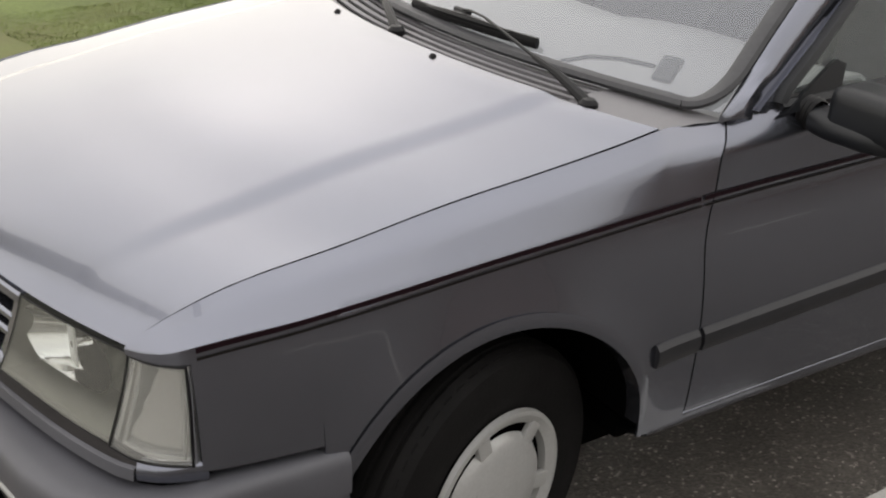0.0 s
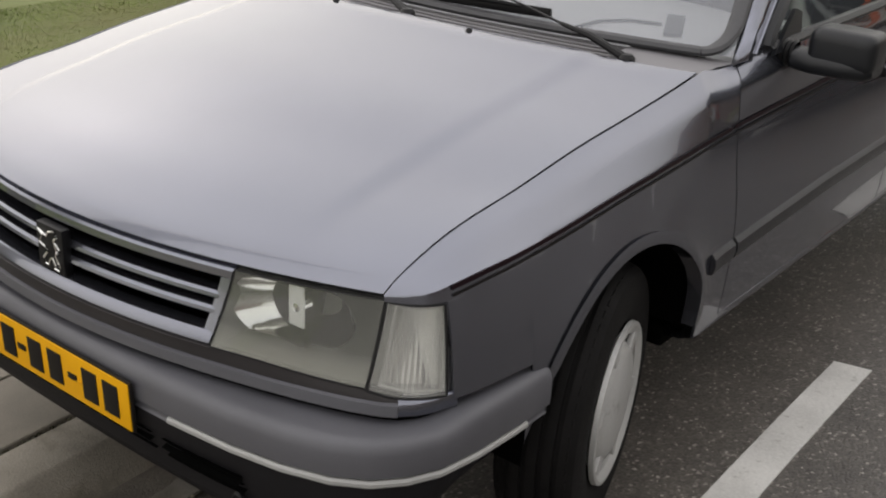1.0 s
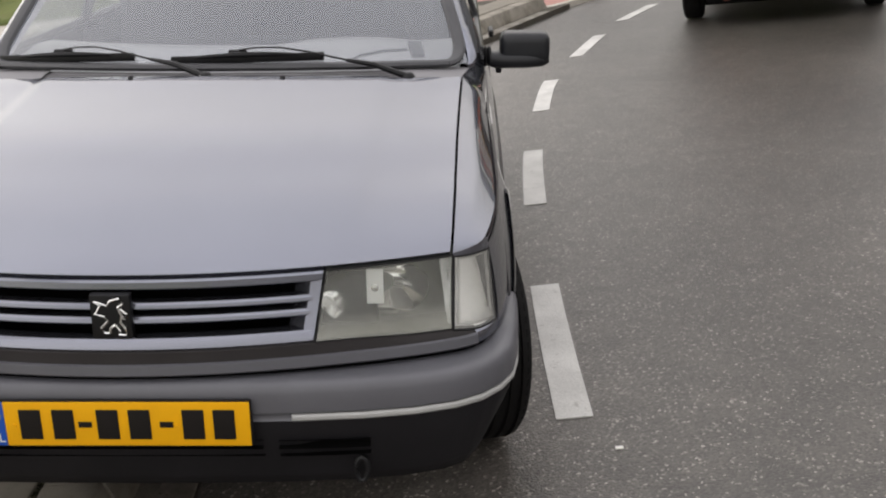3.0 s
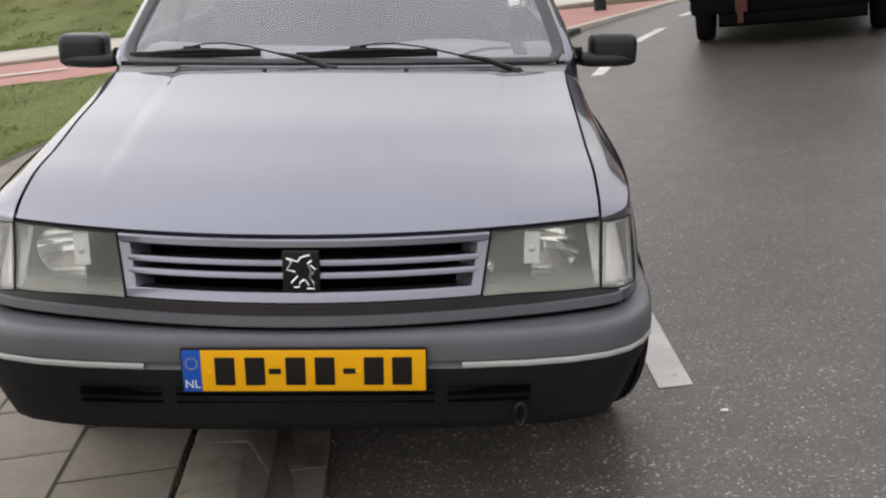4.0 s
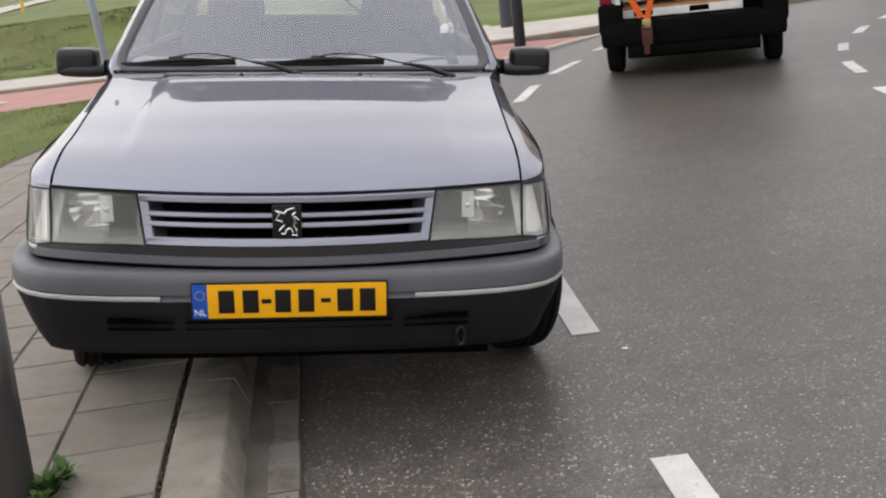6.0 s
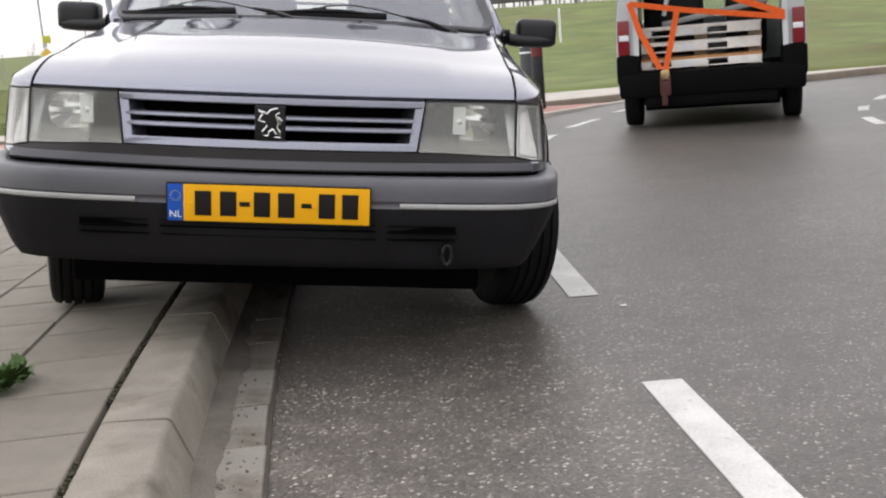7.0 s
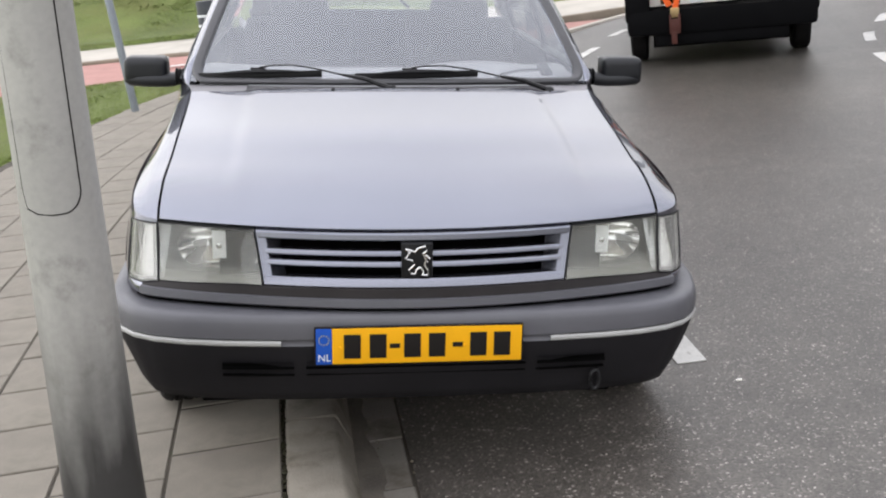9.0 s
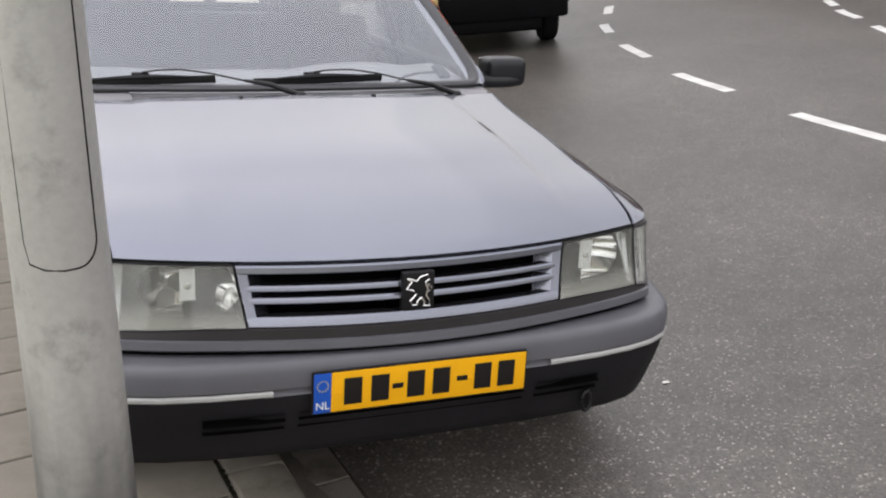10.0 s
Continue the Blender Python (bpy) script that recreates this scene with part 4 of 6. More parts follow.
def seat(x, y, back_w=0.46):
    g = Geo().box(-back_w / 2, back_w / 2, -0.5, 0.02, 0.52, 0.68, 0.05, pose(x, y, 0))
    part("seat_cushion", g, FABRIC, car)
    lean = pose(x, y, 0.62, -14, 0, 0)
    part("seat_back", Geo().box(-back_w / 2, back_w / 2, -0.06, 0.07, 0.0, 0.44, 0.045, lean), FABRIC, car)
    part("headrest", Geo().box(-0.125, 0.125, -0.045, 0.05, 0.38, 0.52, 0.035, lean).tube([tuple(lean @ Vector((-0.06, 0, 0.4))), tuple(lean @ Vector((-0.06, 0, 0.5)))], 0.006).tube([tuple(lean @ Vector((0.06, 0, 0.4))), tuple(lean @ Vector((0.06, 0, 0.5)))], 0.006), FABRIC, car)


seat(-0.34, 2.12)
seat(0.34, 2.12)
lean = pose(0, 3.05, 0.58, -18, 0, 0)
part("rear_bench", Geo().box(-0.62, 0.62, -0.5, 0.02, -0.08, 0.08, 0.05, lean).box(-0.62, 0.62, -0.06, 0.08, 0.0, 0.4, 0.05, lean), FABRIC, car)
part("parcel_shelf", Geo().box(-0.6, 0.6, 3.2, 3.7, 0.9, 0.92, 0.005), TRIM_IN, car)
part("cabin_roof_lining", Geo().grid([[(u * 0.545, y, roof_edge(y) - 0.035 + 0.04 * (1 - u * u)) for u in steps(-1, 1, 8)] for y in steps(1.93, 3.2, 8)]), TRIM_IN, car, solid=0.006)
im = part("rear_view_mirror", Geo().box(-0.155, 0.06, 1.735, 1.765, 1.195, 1.265, 0.02).tube([(-0.04, 1.75, 1.25), (-0.03, 1.79, 1.315)], 0.009), DARK_PLASTIC, car)
part("mirror_face", Geo().box(-0.145, 0.05, 1.766, 1.769, 1.203, 1.257, 0.001), MIRROR, im)
stuck = Matrix.Translation(screen_point(0.80, 0.10, -0.012)) @ pose(0, 0, 0, 34, 0, 20)
g = Geo().tube([screen_point(u, t, -0.014) for u, t in ((0.50, 0.035), (0.57, 0.075), (0.66, 0.095), (0.76, 0.10))], 0.005, 6).box(-0.021, 0.021, -0.03, 0.03, -0.008, 0.006, 0.004, stuck)
part("screen_cable", g, DARK_PLASTIC, car, "dark cable and holder behind the windscreen")

# bumper
bump = [(0.0, 0.0), (0.2, 0.002), (0.34, 0.007), (0.48, 0.02), (0.58, 0.038), (0.66, 0.065), (0.715, 0.10), (0.752, 0.145), (0.778, 0.20), (0.791, 0.28), (0.797, 0.38), (0.799, 0.478)]
bump = [(-x, y) for x, y in bump[:0:-1]] + bump


def bumper_path():
    fine = []
    for (xa, ya), (xb, yb) in zip(bump, bump[1:]):
        for k in range(3):
            fine.append((xa + (xb - xa) * k / 3, ya + (yb - ya) * k / 3))
    fine.append(bump[-1])
    out = []
    for i, (x, y) in enumerate(fine):
        a, b = fine[max(i - 2, 0)], fine[min(i + 2, len(fine) - 1)]
        tx, ty = b[0] - a[0], b[1] - a[1]
        L = math.hypot(tx, ty)
        out.append((x, y, ty / L, -tx / L))
    return out


BUMP = bumper_path()


def bumper_rows(section):
    rows = []
    for x, y, nx, ny in BUMP:
        back = smooth(0.08, 0.46, y)
        reach = max(0.05, front_y(min(abs(x), 0.72)) - y + 0.015) if y < 0.1 else (0.125 if y < 0.24 else 0.06)
        rows.append([(x + nx * d, y + ny * d, z) for d, z in section(back, reach)])
    return rows


def upper_bumper(back, reach):
    up = 0.012 * smooth(0.2, 0.6, back)
    return [(-reach, 0.494 + up), (-0.04, 0.499 + up), (-0.025, 0.499 + up), (-0.01, 0.497 + up), (-0.002, 0.490 + up), (0.002, 0.476 + up), (0.003, 0.455), (0.002, 0.437), (-0.004, 0.433), (-0.006, 0.43), (-0.006, 0.42), (-0.003, 0.417)]


def lower_bumper(back, reach):
    low = 0.245 + 0.165 * back
    top = 0.417
    return [(-0.003, top), (-0.006, top - 0.02 * (1 - back) - 0.002), (-0.02, top - (top - low) * 0.4), (-0.045, top - (top - low) * 0.8), (-0.06, low + 0.004), (-0.075, low), (-0.13, low + 0.005)]


# nose panel between lamps and bumper: a shelf coloured dark for its shade, a moulding, and painted corners of the wings
half_bump = [r for r in BUMP if r[0] >= -1e-6]


def nose_pair(r):
    """A place on the moulding's line just behind the bumper's face, and the one above it at the foot of the lamps."""
    x, y, nx, ny = r
    a = min(x, 0.715)
    top = (a, front_y(a) - 0.005 - nose_lean(a, lamp_foot(a)), lamp_foot(a) - 0.002)
    out = 0.007 * smooth(0.3, 0.66, a)
    if x <= 0.715:
        return (a + nx * out, top[1] + 0.002 + ny * out), top
    t = max(0.0, (y - 0.10) / 0.168)
    yt = top[1] + (0.268 - top[1]) * t
    xt = 0.715 + (wide(0.268) - 0.7145) * t
    ease = 1 - smooth(0.2, 1.0, t)
    return (xt + nx * out * ease, yt + (0.002 + ny * out) * ease), (xt, yt, lamp_foot(xt) - 0.002)


def nose_strip(rows, section):
    """section gives, for the lower place, the upper place and the outward way, a row of points."""
    return Geo().grid([section(*nose_pair(r), r[2], r[3]) for r in rows])


def shelf(low, up, nx, ny):
    (x, y), (a, b, c) = low, up
    mid = lambda w: (a + (x - a) * w, b + (y - b) * w, c + (0.533 - c) * w)
    return [(a, b + 0.012, c + 0.004), (a, b, c), mid(0.5), mid(0.97), (x, y, 0.522)]



def lip(low, up, nx, ny):
    x, y = low
    return [(x + nx * d, y + ny * d, z) for d, z in ((-0.012, 0.534), (0.001, 0.5335), (0.007, 0.5315), (0.0095, 0.513), (0.004, 0.5085), (-0.03, 0.507))]


def corner(low, up, nx, ny):
    (x, y), (a, b, c) = low, up
    p = 1.0 + 0.3 * smooth(0.11, 0.22, y)
    e = 0.006 - 0.006 * smooth(0.1, 0.24, y)
    mid = lambda w: (a + (x - a) * w**p, b + (y - b) * w**p, c + (0.531 - c) * w)
    return [(a - 0.004, b + 0.006, c + 0.001), mid(0.2), mid(0.4), mid(0.6), mid(0.8), mid(0.97), (x + nx * e, y + ny * e, 0.526), (x + nx * e, y + ny * e, 0.516), (x, y, 0.510), (x - nx * 0.03, y - ny * 0.03, 0.508)]



ahead, aside = [r for r in half_bump if r[0] < 0.712], [r for r in half_bump if r[0] > 0.695 and r[1] < 0.258] + [(0.7835, 0.268, 1.0, 0.0)]
for flip in (False, True):
    turn_over = (lambda g: g.mirrored()) if flip else (lambda g: g)
    part("nose_band", turn_over(nose_strip(ahead, shelf)), BAND, car, "nose panel band under the lamps, darkened for shade")
    part("nose_moulding", turn_over(nose_strip(ahead, lip)), PLASTIC, car, "raised grey moulding")
    part("wing_corner", turn_over(nose_strip(aside, corner)), PAINT, car, "grey lower corner of the wing", 0.003, 60)
    # near-black strip paints the shade between moulding and bumper
    part("nose_gap", turn_over(nose_strip(ahead + aside, lambda low, up, nx, ny: [(low[0] - nx * 0.008, low[1] - ny * 0.008, 0.52), (low[0] - nx * 0.008, low[1] - ny * 0.008, 0.47)])), VOID, car)

g = Geo().grid(bumper_rows(upper_bumper))
bumper = part("front_bumper", g, PLASTIC, car, "grey plastic wraparound front bumper", sharp=50)
part("front_valance", Geo().grid(bumper_rows(lower_bumper)), VALANCE, bumper, "lower bumper valance, its plastic darkened for shade", sharp=50)
for end, m in ((bumper_rows(upper_bumper)[-1], PLASTIC), (bumper_rows(lower_bumper)[-1], VALANCE)):
    part("bumper_end", Geo().cap(end), m, bumper)
    part("bumper_end", Geo().cap([(-x, y, z) for x, y, z in end]), m, bumper)
inlay = [r for r in BUMP if 0.295 < r[0] and r[1] < 0.42]
g = Geo().grid([[(x + nx * d, y + ny * d, z) for d, z in ((-0.008, 0.432), (0.0, 0.432), (0.0035, 0.428), (0.0035, 0.422), (0.0, 0.418), (-0.008, 0.418))] for x, y, nx, ny in inlay])
both("bumper_inlay", g, STRIP, "pale bright strip let into the bumper", parent=bumper)
for x0, x1 in ((-0.49, -0.31), (-0.28, 0.28), (0.31, 0.49)):
    g = Geo()
    for k in range(2):
        z = 0.372 - 0.022 * k
        g.grid([[(x, 0.02 + 0.33 * max(0, abs(x) - 0.3) ** 2 + 0.012 * k - 0.008 + d, zz) for d, zz in ((0, z), (0.012, z - 0.004), (0.012, z - 0.014), (0, z - 0.018))] for x in steps(x0, x1, 10)])
    part("bumper_slot", g, VOID, bumper)
part("towing_eye", Geo().tube([(0.47 + 0.012 * math.cos(a), 0.045, 0.292 + 0.026 * math.sin(a)) for a in steps(0, 2 * math.pi, 16)], 0.006, 6), BLACK, bumper)

# number plate
tilt = pose(0.004, -0.0105, 0.419, 2, 0, 0)
plate = part("number_plate", Geo().box(-0.262, 0.262, 0, 0.008, -0.048, 0.055, 0.004, tilt), INK, car, "yellow number plate with a blue band")
part("plate_face", Geo().box(-0.218, 0.258, -0.0025, 0.0, -0.044, 0.051, 0.001, tilt), YELLOW, plate)
part("plate_band", Geo().box(-0.258, -0.2185, -0.0025, 0.0, -0.044, 0.051, 0.001, tilt), BLUE, plate)
for x in (-0.168, -0.104, 0.0 - 0.018, 0.044, 0.148, 0.208):
    part("plate_bar", Geo().box(x - 0.021, x + 0.021, -0.0045, -0.002, -0.029, 0.035, 0.0008, tilt), INK, plate)
for x in (-0.062, 0.096):
    part("plate_bar", Geo().box(x - 0.013, x + 0.013, -0.0045, -0.002, -0.003, 0.009, 0.0008, tilt), INK, plate)
for k in range(12):
    a = 2 * math.pi * k / 12
    part("plate_dot", Geo().lathe([(-0.004, 0.0001), (-0.0038, 0.0016), (-0.002, 0.0018)], 6, "y", (-0.238 + 0.0125 * math.cos(a), 0, 0.021 + 0.0125 * math.sin(a))), STAR_INK, plate).matrix_local = tilt
for x in (-0.2, 0.2 - 0.085):
    part("plate_screw", Geo().lathe([(-0.006, 0.0001), (-0.0055, 0.004), (-0.002, 0.005)], 10, "y", (x, 0, 0.0)), YELLOW, plate).matrix_local = tilt
text = bpy.data.curves.new("country_letters", "FONT")
text.body, text.size, text.extrude, text.align_x = "NL", 0.026, 0.0006, "CENTER"
tmp = bpy.data.objects.new("country_letters", text)
scene.collection.objects.link(tmp)
letters_mesh = bpy.data.meshes.new_from_object(tmp.evaluated_get(bpy.context.evaluated_depsgraph_get()))
bpy.data.objects.remove(tmp)
letters_mesh.materials.clear()
letters_mesh.materials.append(PALE_INK)
letters = new("country_letters", letters_mesh)
letters.parent, letters.matrix_local = plate, tilt @ pose(-0.238, -0.0036, -0.035, 90, 0, 0)

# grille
# near-black sheet behind the bars stands for the shade in the opening
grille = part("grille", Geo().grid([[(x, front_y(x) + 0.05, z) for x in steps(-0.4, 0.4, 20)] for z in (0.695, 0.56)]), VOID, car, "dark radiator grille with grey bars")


def grille_bar(z0, z1, proud, half, name="grille_bar"):
    sec = [(0.03, z1), (-proud + 0.004, z1), (-proud, z1 - 0.004), (-proud, z0 + 0.003), (-proud + 0.003, z0), (0.03, z0)]
    g = Geo().grid([[(x * half(z), front_y(x * half(z)) + d - nose_lean(0, z), z) for d, z in sec] for x in steps(-1, 1, 30)])
    g.cap([(-half(z), front_y(half(z)) + d - nose_lean(0, z), z) for d, z in sec]).cap([(half(z), front_y(half(z)) + d - nose_lean(0, z), z) for d, z in sec])
    part(name, g, PAINT, grille)


half = line_of((0.55, 0.378), (0.70, 0.402))
for z0, z1, pr in ((0.674, 0.693, 0.004), (0.635, 0.648, 0.0), (0.609, 0.622, 0.0), (0.561, 0.583, 0.004)):
    grille_bar(z0, z1, pr, half)
for s in (-1, 1):
    g = Geo()
    o = lambda z: half(z) * s
    rows = []
    for z in steps(0.566, 0.69, 4):
        f = front_y(o(z)) - nose_lean(0, z)
        rows.append([(o(z), f - 0.003, z), (o(z) - s * 0.022, f - 0.003, z), (o(z) - s * 0.055, f + 0.032, z)])
    g.grid(rows)
    part("grille_cheek", g, PAINT, grille)
by = front_y(0) - 0.028
badge = part("badge", Geo().box(-0.039, 0.039, by, by + 0.02, 0.584, 0.673, 0.004), BLACK, grille, "black square badge with a bright figure")
for path in ([(-0.03, 0.66), (-0.018, 0.652), (-0.029, 0.635), (-0.012, 0.63), (-0.006, 0.621), (-0.02, 0.606), (-0.015, 0.596), (-0.004, 0.596), (-0.002, 0.606), (0.008, 0.613)], [(0.008, 0.613), (0.016, 0.6), (0.012, 0.593), (0.028, 0.592), (0.026, 0.606), (0.018, 0.618), (0.022, 0.632), (0.015, 0.648)], [(0.015, 0.648), (0.025, 0.656), (0.02, 0.667), (0.002, 0.662), (-0.006, 0.652), (-0.018, 0.657), (-0.03, 0.66)], [(0.02, 0.645), (0.031, 0.635), (0.026, 0.625), (0.022, 0.63)]):
    part("badge_stroke", Geo().tube([(x, by - 0.001, z) for x, z in path], 0.0027, 6), CHROME, badge)


# lamps
def lamp_point(s, x, z, deep=0.0):
    return s * x, front_y(x) - 0.004 + deep - nose_lean(x, z), z



def lamp_grid(s, edge0, edge1, z0, z1, deep, n=14, m=8, bulge=0.0):
    rows = []
    for zz in steps(z0, z1, m):
        a, b = edge0(zz), edge1(zz)
        row = []
        for k in range(n + 1):
            u = k / n
            x = a + (b - a) * u
            v = (zz - z0) / (z1 - z0)
            z = zz + (lamp_foot(x) - 0.562) * (1 - v)
            px, py, pz = lamp_point(s, x, z, deep - bulge * 16 * u * (1 - u) * v * (1 - v))
            row.append((px, py, pz))
        rows.append(row)
    return rows


for s in (-1, 1):
    inner, outer = line_of((0.555, 0.3835), (0.695, 0.4055)), line_of((0.555, 0.651), (0.70, 0.652))
    rows = lamp_grid(s, inner, outer, 0.562, 0.694, 0.0, bulge=0.004)
    lamp = part("headlight", Geo().grid(rows), LENS, car, "clouded fluted glass headlight", 0.003, 60)
    lamp.visible_shadow = False
    ring = rows[0] + [r[-1] for r in rows[1:]] + rows[-1][-2::-1] + [r[0] for r in rows[-2:0:-1]]
    part("lamp_rim", Geo().tube(ring + ring[:1], 0.0021, 6), BLACK, lamp)
    part("lamp_housing", Geo().grid([[(x, y + 0.1, z) for x, y, z in r] for r in rows]).grid([ring + ring[:1], [(x, y + 0.1, z) for x, y, z in ring + ring[:1]]]), LAMP_BACK, lamp)
    cx, cy, cz = lamp_point(s, 0.497, 0.640)
    g = Geo()
    rings = []
    for r in (0.02, 0.2, 0.4, 0.6, 0.75, 0.88, 0.96, 1.0):
        rings.append([(cx + 0.108 * r * math.cos(a), cy + 0.018 + 0.085 * (1 - r * r) + 0.33 * ((0.497 + 0.108 * r * math.cos(a) * s) ** 2 - 0.497**2), cz - 0.004 + max(-0.05, min(0.05, 0.068 * r * math.sin(a)))) for a in [2 * math.pi * k / 36 for k in range(36)]])
    g.grid(rings, close=True).cap(rings[0])
    part("reflector", g, SILVER, lamp)
    part("bulb_shield", Geo().box(cx - 0.017, cx + 0.017, cy + 0.03, cy + 0.034, cz - 0.034, cz + 0.04, 0.002), PALE_REFL, lamp)
    part("bulb", Geo().lathe([(cy + 0.028, 0.0001), (cy + 0.03, 0.008), (cy + 0.06, 0.009)], 12, "y", (cx, 0, cz)), SILVER, lamp)

    inner, outer = line_of((0.555, 0.6545), (0.70, 0.6555)), line_of((0.555, 0.744), (0.70, 0.726))
    rows = lamp_grid(s, inner, outer, 0.560, 0.692, -0.001, bulge=0.003)
    ind = part("indicator_lamp", Geo().grid(rows), LENS_CLEAR, car, "clear fluted corner indicator lamp", 0.003, 60)
    ind.visible_shadow = False
    ring = rows[0] + [r[-1] for r in rows[1:]] + rows[-1][-2::-1] + [r[0] for r in rows[-2:0:-1]]
    part("lamp_rim", Geo().tube(ring + ring[:1], 0.0028, 6), BLACK, ind)
    fine = lamp_grid(s, inner, outer, 0.560, 0.692, 0.0, 28, 3)
    part("lamp_reflector", Geo().grid([[(x - s * (0.012 + 0.007 * i), y + 0.02 + 0.007 * i + (0.006 if k % 2 else 0.0), z) for k, (x, y, z) in enumerate(r)] for i, r in enumerate(fine)]).grid([ring + ring[:1], [(x - s * 0.012, y + 0.04, z) for x, y, z in ring + ring[:1]]]), FLUTE, ind)
    pane = lamp_grid(s, line_of((0.555, 0.665), (0.70, 0.665)), line_of((0.555, 0.734), (0.70, 0.718)), 0.569, 0.685, 0.009)
    ring = pane[0] + [r[-1] for r in pane[1:]] + pane[-1][-2::-1] + [r[0] for r in pane[-2:0:-1]]
    part("lamp_bezel", Geo().tube(ring + ring[:1], 0.003, 6), BEZEL, ind)
    part("lamp_divider", Geo().tube([lamp_point(s, 0.6533, z, 0.0) for z in steps(0.552, 0.7, 6)], 0.0012, 6), BLACK, ind)
    # body corner closing behind the lamp
    part("lamp_corner", Geo().grid([[(s * 0.64, 0.31, z), (s * 0.70, 0.33, z), (s * 0.735, 0.33, z)] for z in (0.55, 0.70)]), VOID, car)


# wheels
def wheel(x, y, z, s, steer=0.0):
    hub = new("wheel")
    hub.parent, hub.matrix_local = car, pose(x, y, z, 0, 0, steer)
    R = 0.286
    prof = [(-0.075, 0.17), (-0.083, 0.2), (-0.084, 0.24), (-0.078, 0.268), (-0.066, 0.279)]
    for k, gx in enumerate((-0.045, -0.016, 0.016, 0.045)):
        prof += [(gx - 0.006, R - 0.001), (gx - 0.004, R - 0.009), (gx + 0.004, R - 0.009), (gx + 0.006, R - 0.001)]
    prof += [(0.066, 0.279), (0.078, 0.268), (0.084, 0.24), (0.083, 0.2), (0.075, 0.17)]
    g = Geo().lathe(prof, 64, "x")
    for k in range(56):
        a = 2 * math.pi * k / 56
        for side in (-1, 1):
            g.box(min(side * 0.05, side * 0.067), max(side * 0.05, side * 0.067), -0.009, 0.009, R - 0.014, R - 0.0062, 0, Matrix.Rotation(a, 4, "X"))
    part("tyre", g, TYRE, hub)
    out = 0.078 * s
    spokes = []
    ring = Geo().lathe([(out + 0.002 * s, 0.172), (out + 0.012 * s, 0.170), (out + 0.013 * s, 0.162), (out + 0.004 * s, 0.145), (out - 0.012 * s, 0.142)], 48, "x")
    cap = Geo().lathe([(out - 0.004 * s, 0.125), (out + 0.006 * s, 0.118), (out + 0.012 * s, 0.105), (out + 0.016 * s, 0.06), (out + 0.018 * s, 0.0001)], 48, "x")
    for k in range(6):
        a = 2 * math.pi * (k + 0.3) / 6
        spokes.append(Geo().box(out - 0.004 * s, out + 0.008 * s, -0.016, 0.016, 0.11, 0.155, 0.003, Matrix.Rotation(a, 4, "X")))
    hubcap = part("hubcap", cap, CAP, hub, "scuffed silver plastic hubcap")
    part("hubcap_rim", ring, CAP, hub)
    for sp in spokes:
        part("hubcap_spoke", sp, CAP, hub)
    part("rim", Geo().lathe([(out - 0.03 * s, 0.0001), (out - 0.03 * s, 0.15), (out - 0.004 * s, 0.172)], 32, "x"), VOID, hub)


wheel(0.699, 0.757, 0.293, 1, 14.7)
wheel(-0.694, 0.757, 0.262, -1, 14.7)
wheel(0.69, 0.78 + BASE, 0.292, 1)
wheel(-0.69, 0.78 + BASE, 0.262, -1)

# door mirrors
for s in (-1, 1):
    g = Geo()
    rows = []
    for x, cy, cz, ry, rz in ((0.764, 1.485, 0.886, 0.036, 0.024), (0.774, 1.487, 0.884, 0.04, 0.025), (0.806, 1.496, 0.881, 0.052, 0.025), (0.876, 1.503, 0.882, 0.056, 0.026), (0.926, 1.506, 0.884, 0.052, 0.024), (0.944, 1.508, 0.885, 0.038, 0.016)):
        rows.append([(s * x, cy + ry * abs(math.cos(a)) ** 0.7 * (1 if math.cos(a) > 0 else -1), cz + rz * abs(math.sin(a)) ** 0.7 * (1 if math.sin(a) > 0 else -1)) for a in [2 * math.pi * k / 20 for k in range(20)]])
    g.grid(rows, close=True).cap(rows[0]).cap(rows[-1])
    g.box(min(s * 0.794, s * 0.946), max(s * 0.794, s * 0.946), 1.452, 1.562, 0.872, 0.965, 0.03, None, 4)
    m = part("door_mirror", g, DARK_PLASTIC, car, "black plastic door mirror housing", sharp=40)
    part("mirror_glass", Geo().box(min(s * 0.80, s * 0.936), max(s * 0.80, s * 0.936), 1.563, 1.566, 0.872, 0.955, 0.001), MIRROR, m)
    foot = Geo().box(min(s * 0.69, s * 0.728), max(s * 0.69, s * 0.728), 1.415, 1.512, 0.862, 0.926, 0.018, None, 3)
    part("mirror_foot", foot, BLACK, m)
    bellows = Geo()
    for k in range(5):
        bellows.lathe([(s * (0.712 + 0.011 * k), 0.027), (s * (0.7165 + 0.011 * k), 0.032), (s * (0.7225 + 0.011 * k), 0.027)], 20, "x", (0, 1.48, 0.893))
    part("mirror_bellows", bellows, BLACK, m)
    tri = Geo().grid([[(s * 0.738, 1.41, 0.895), (s * 0.738, 1.56, 0.90)], [(s * 0.712, 1.565, 0.975), (s * 0.718, 1.59, 0.965)]])
    part("mirror_sail", tri, DARK_PLASTIC, m, solid=0.012)

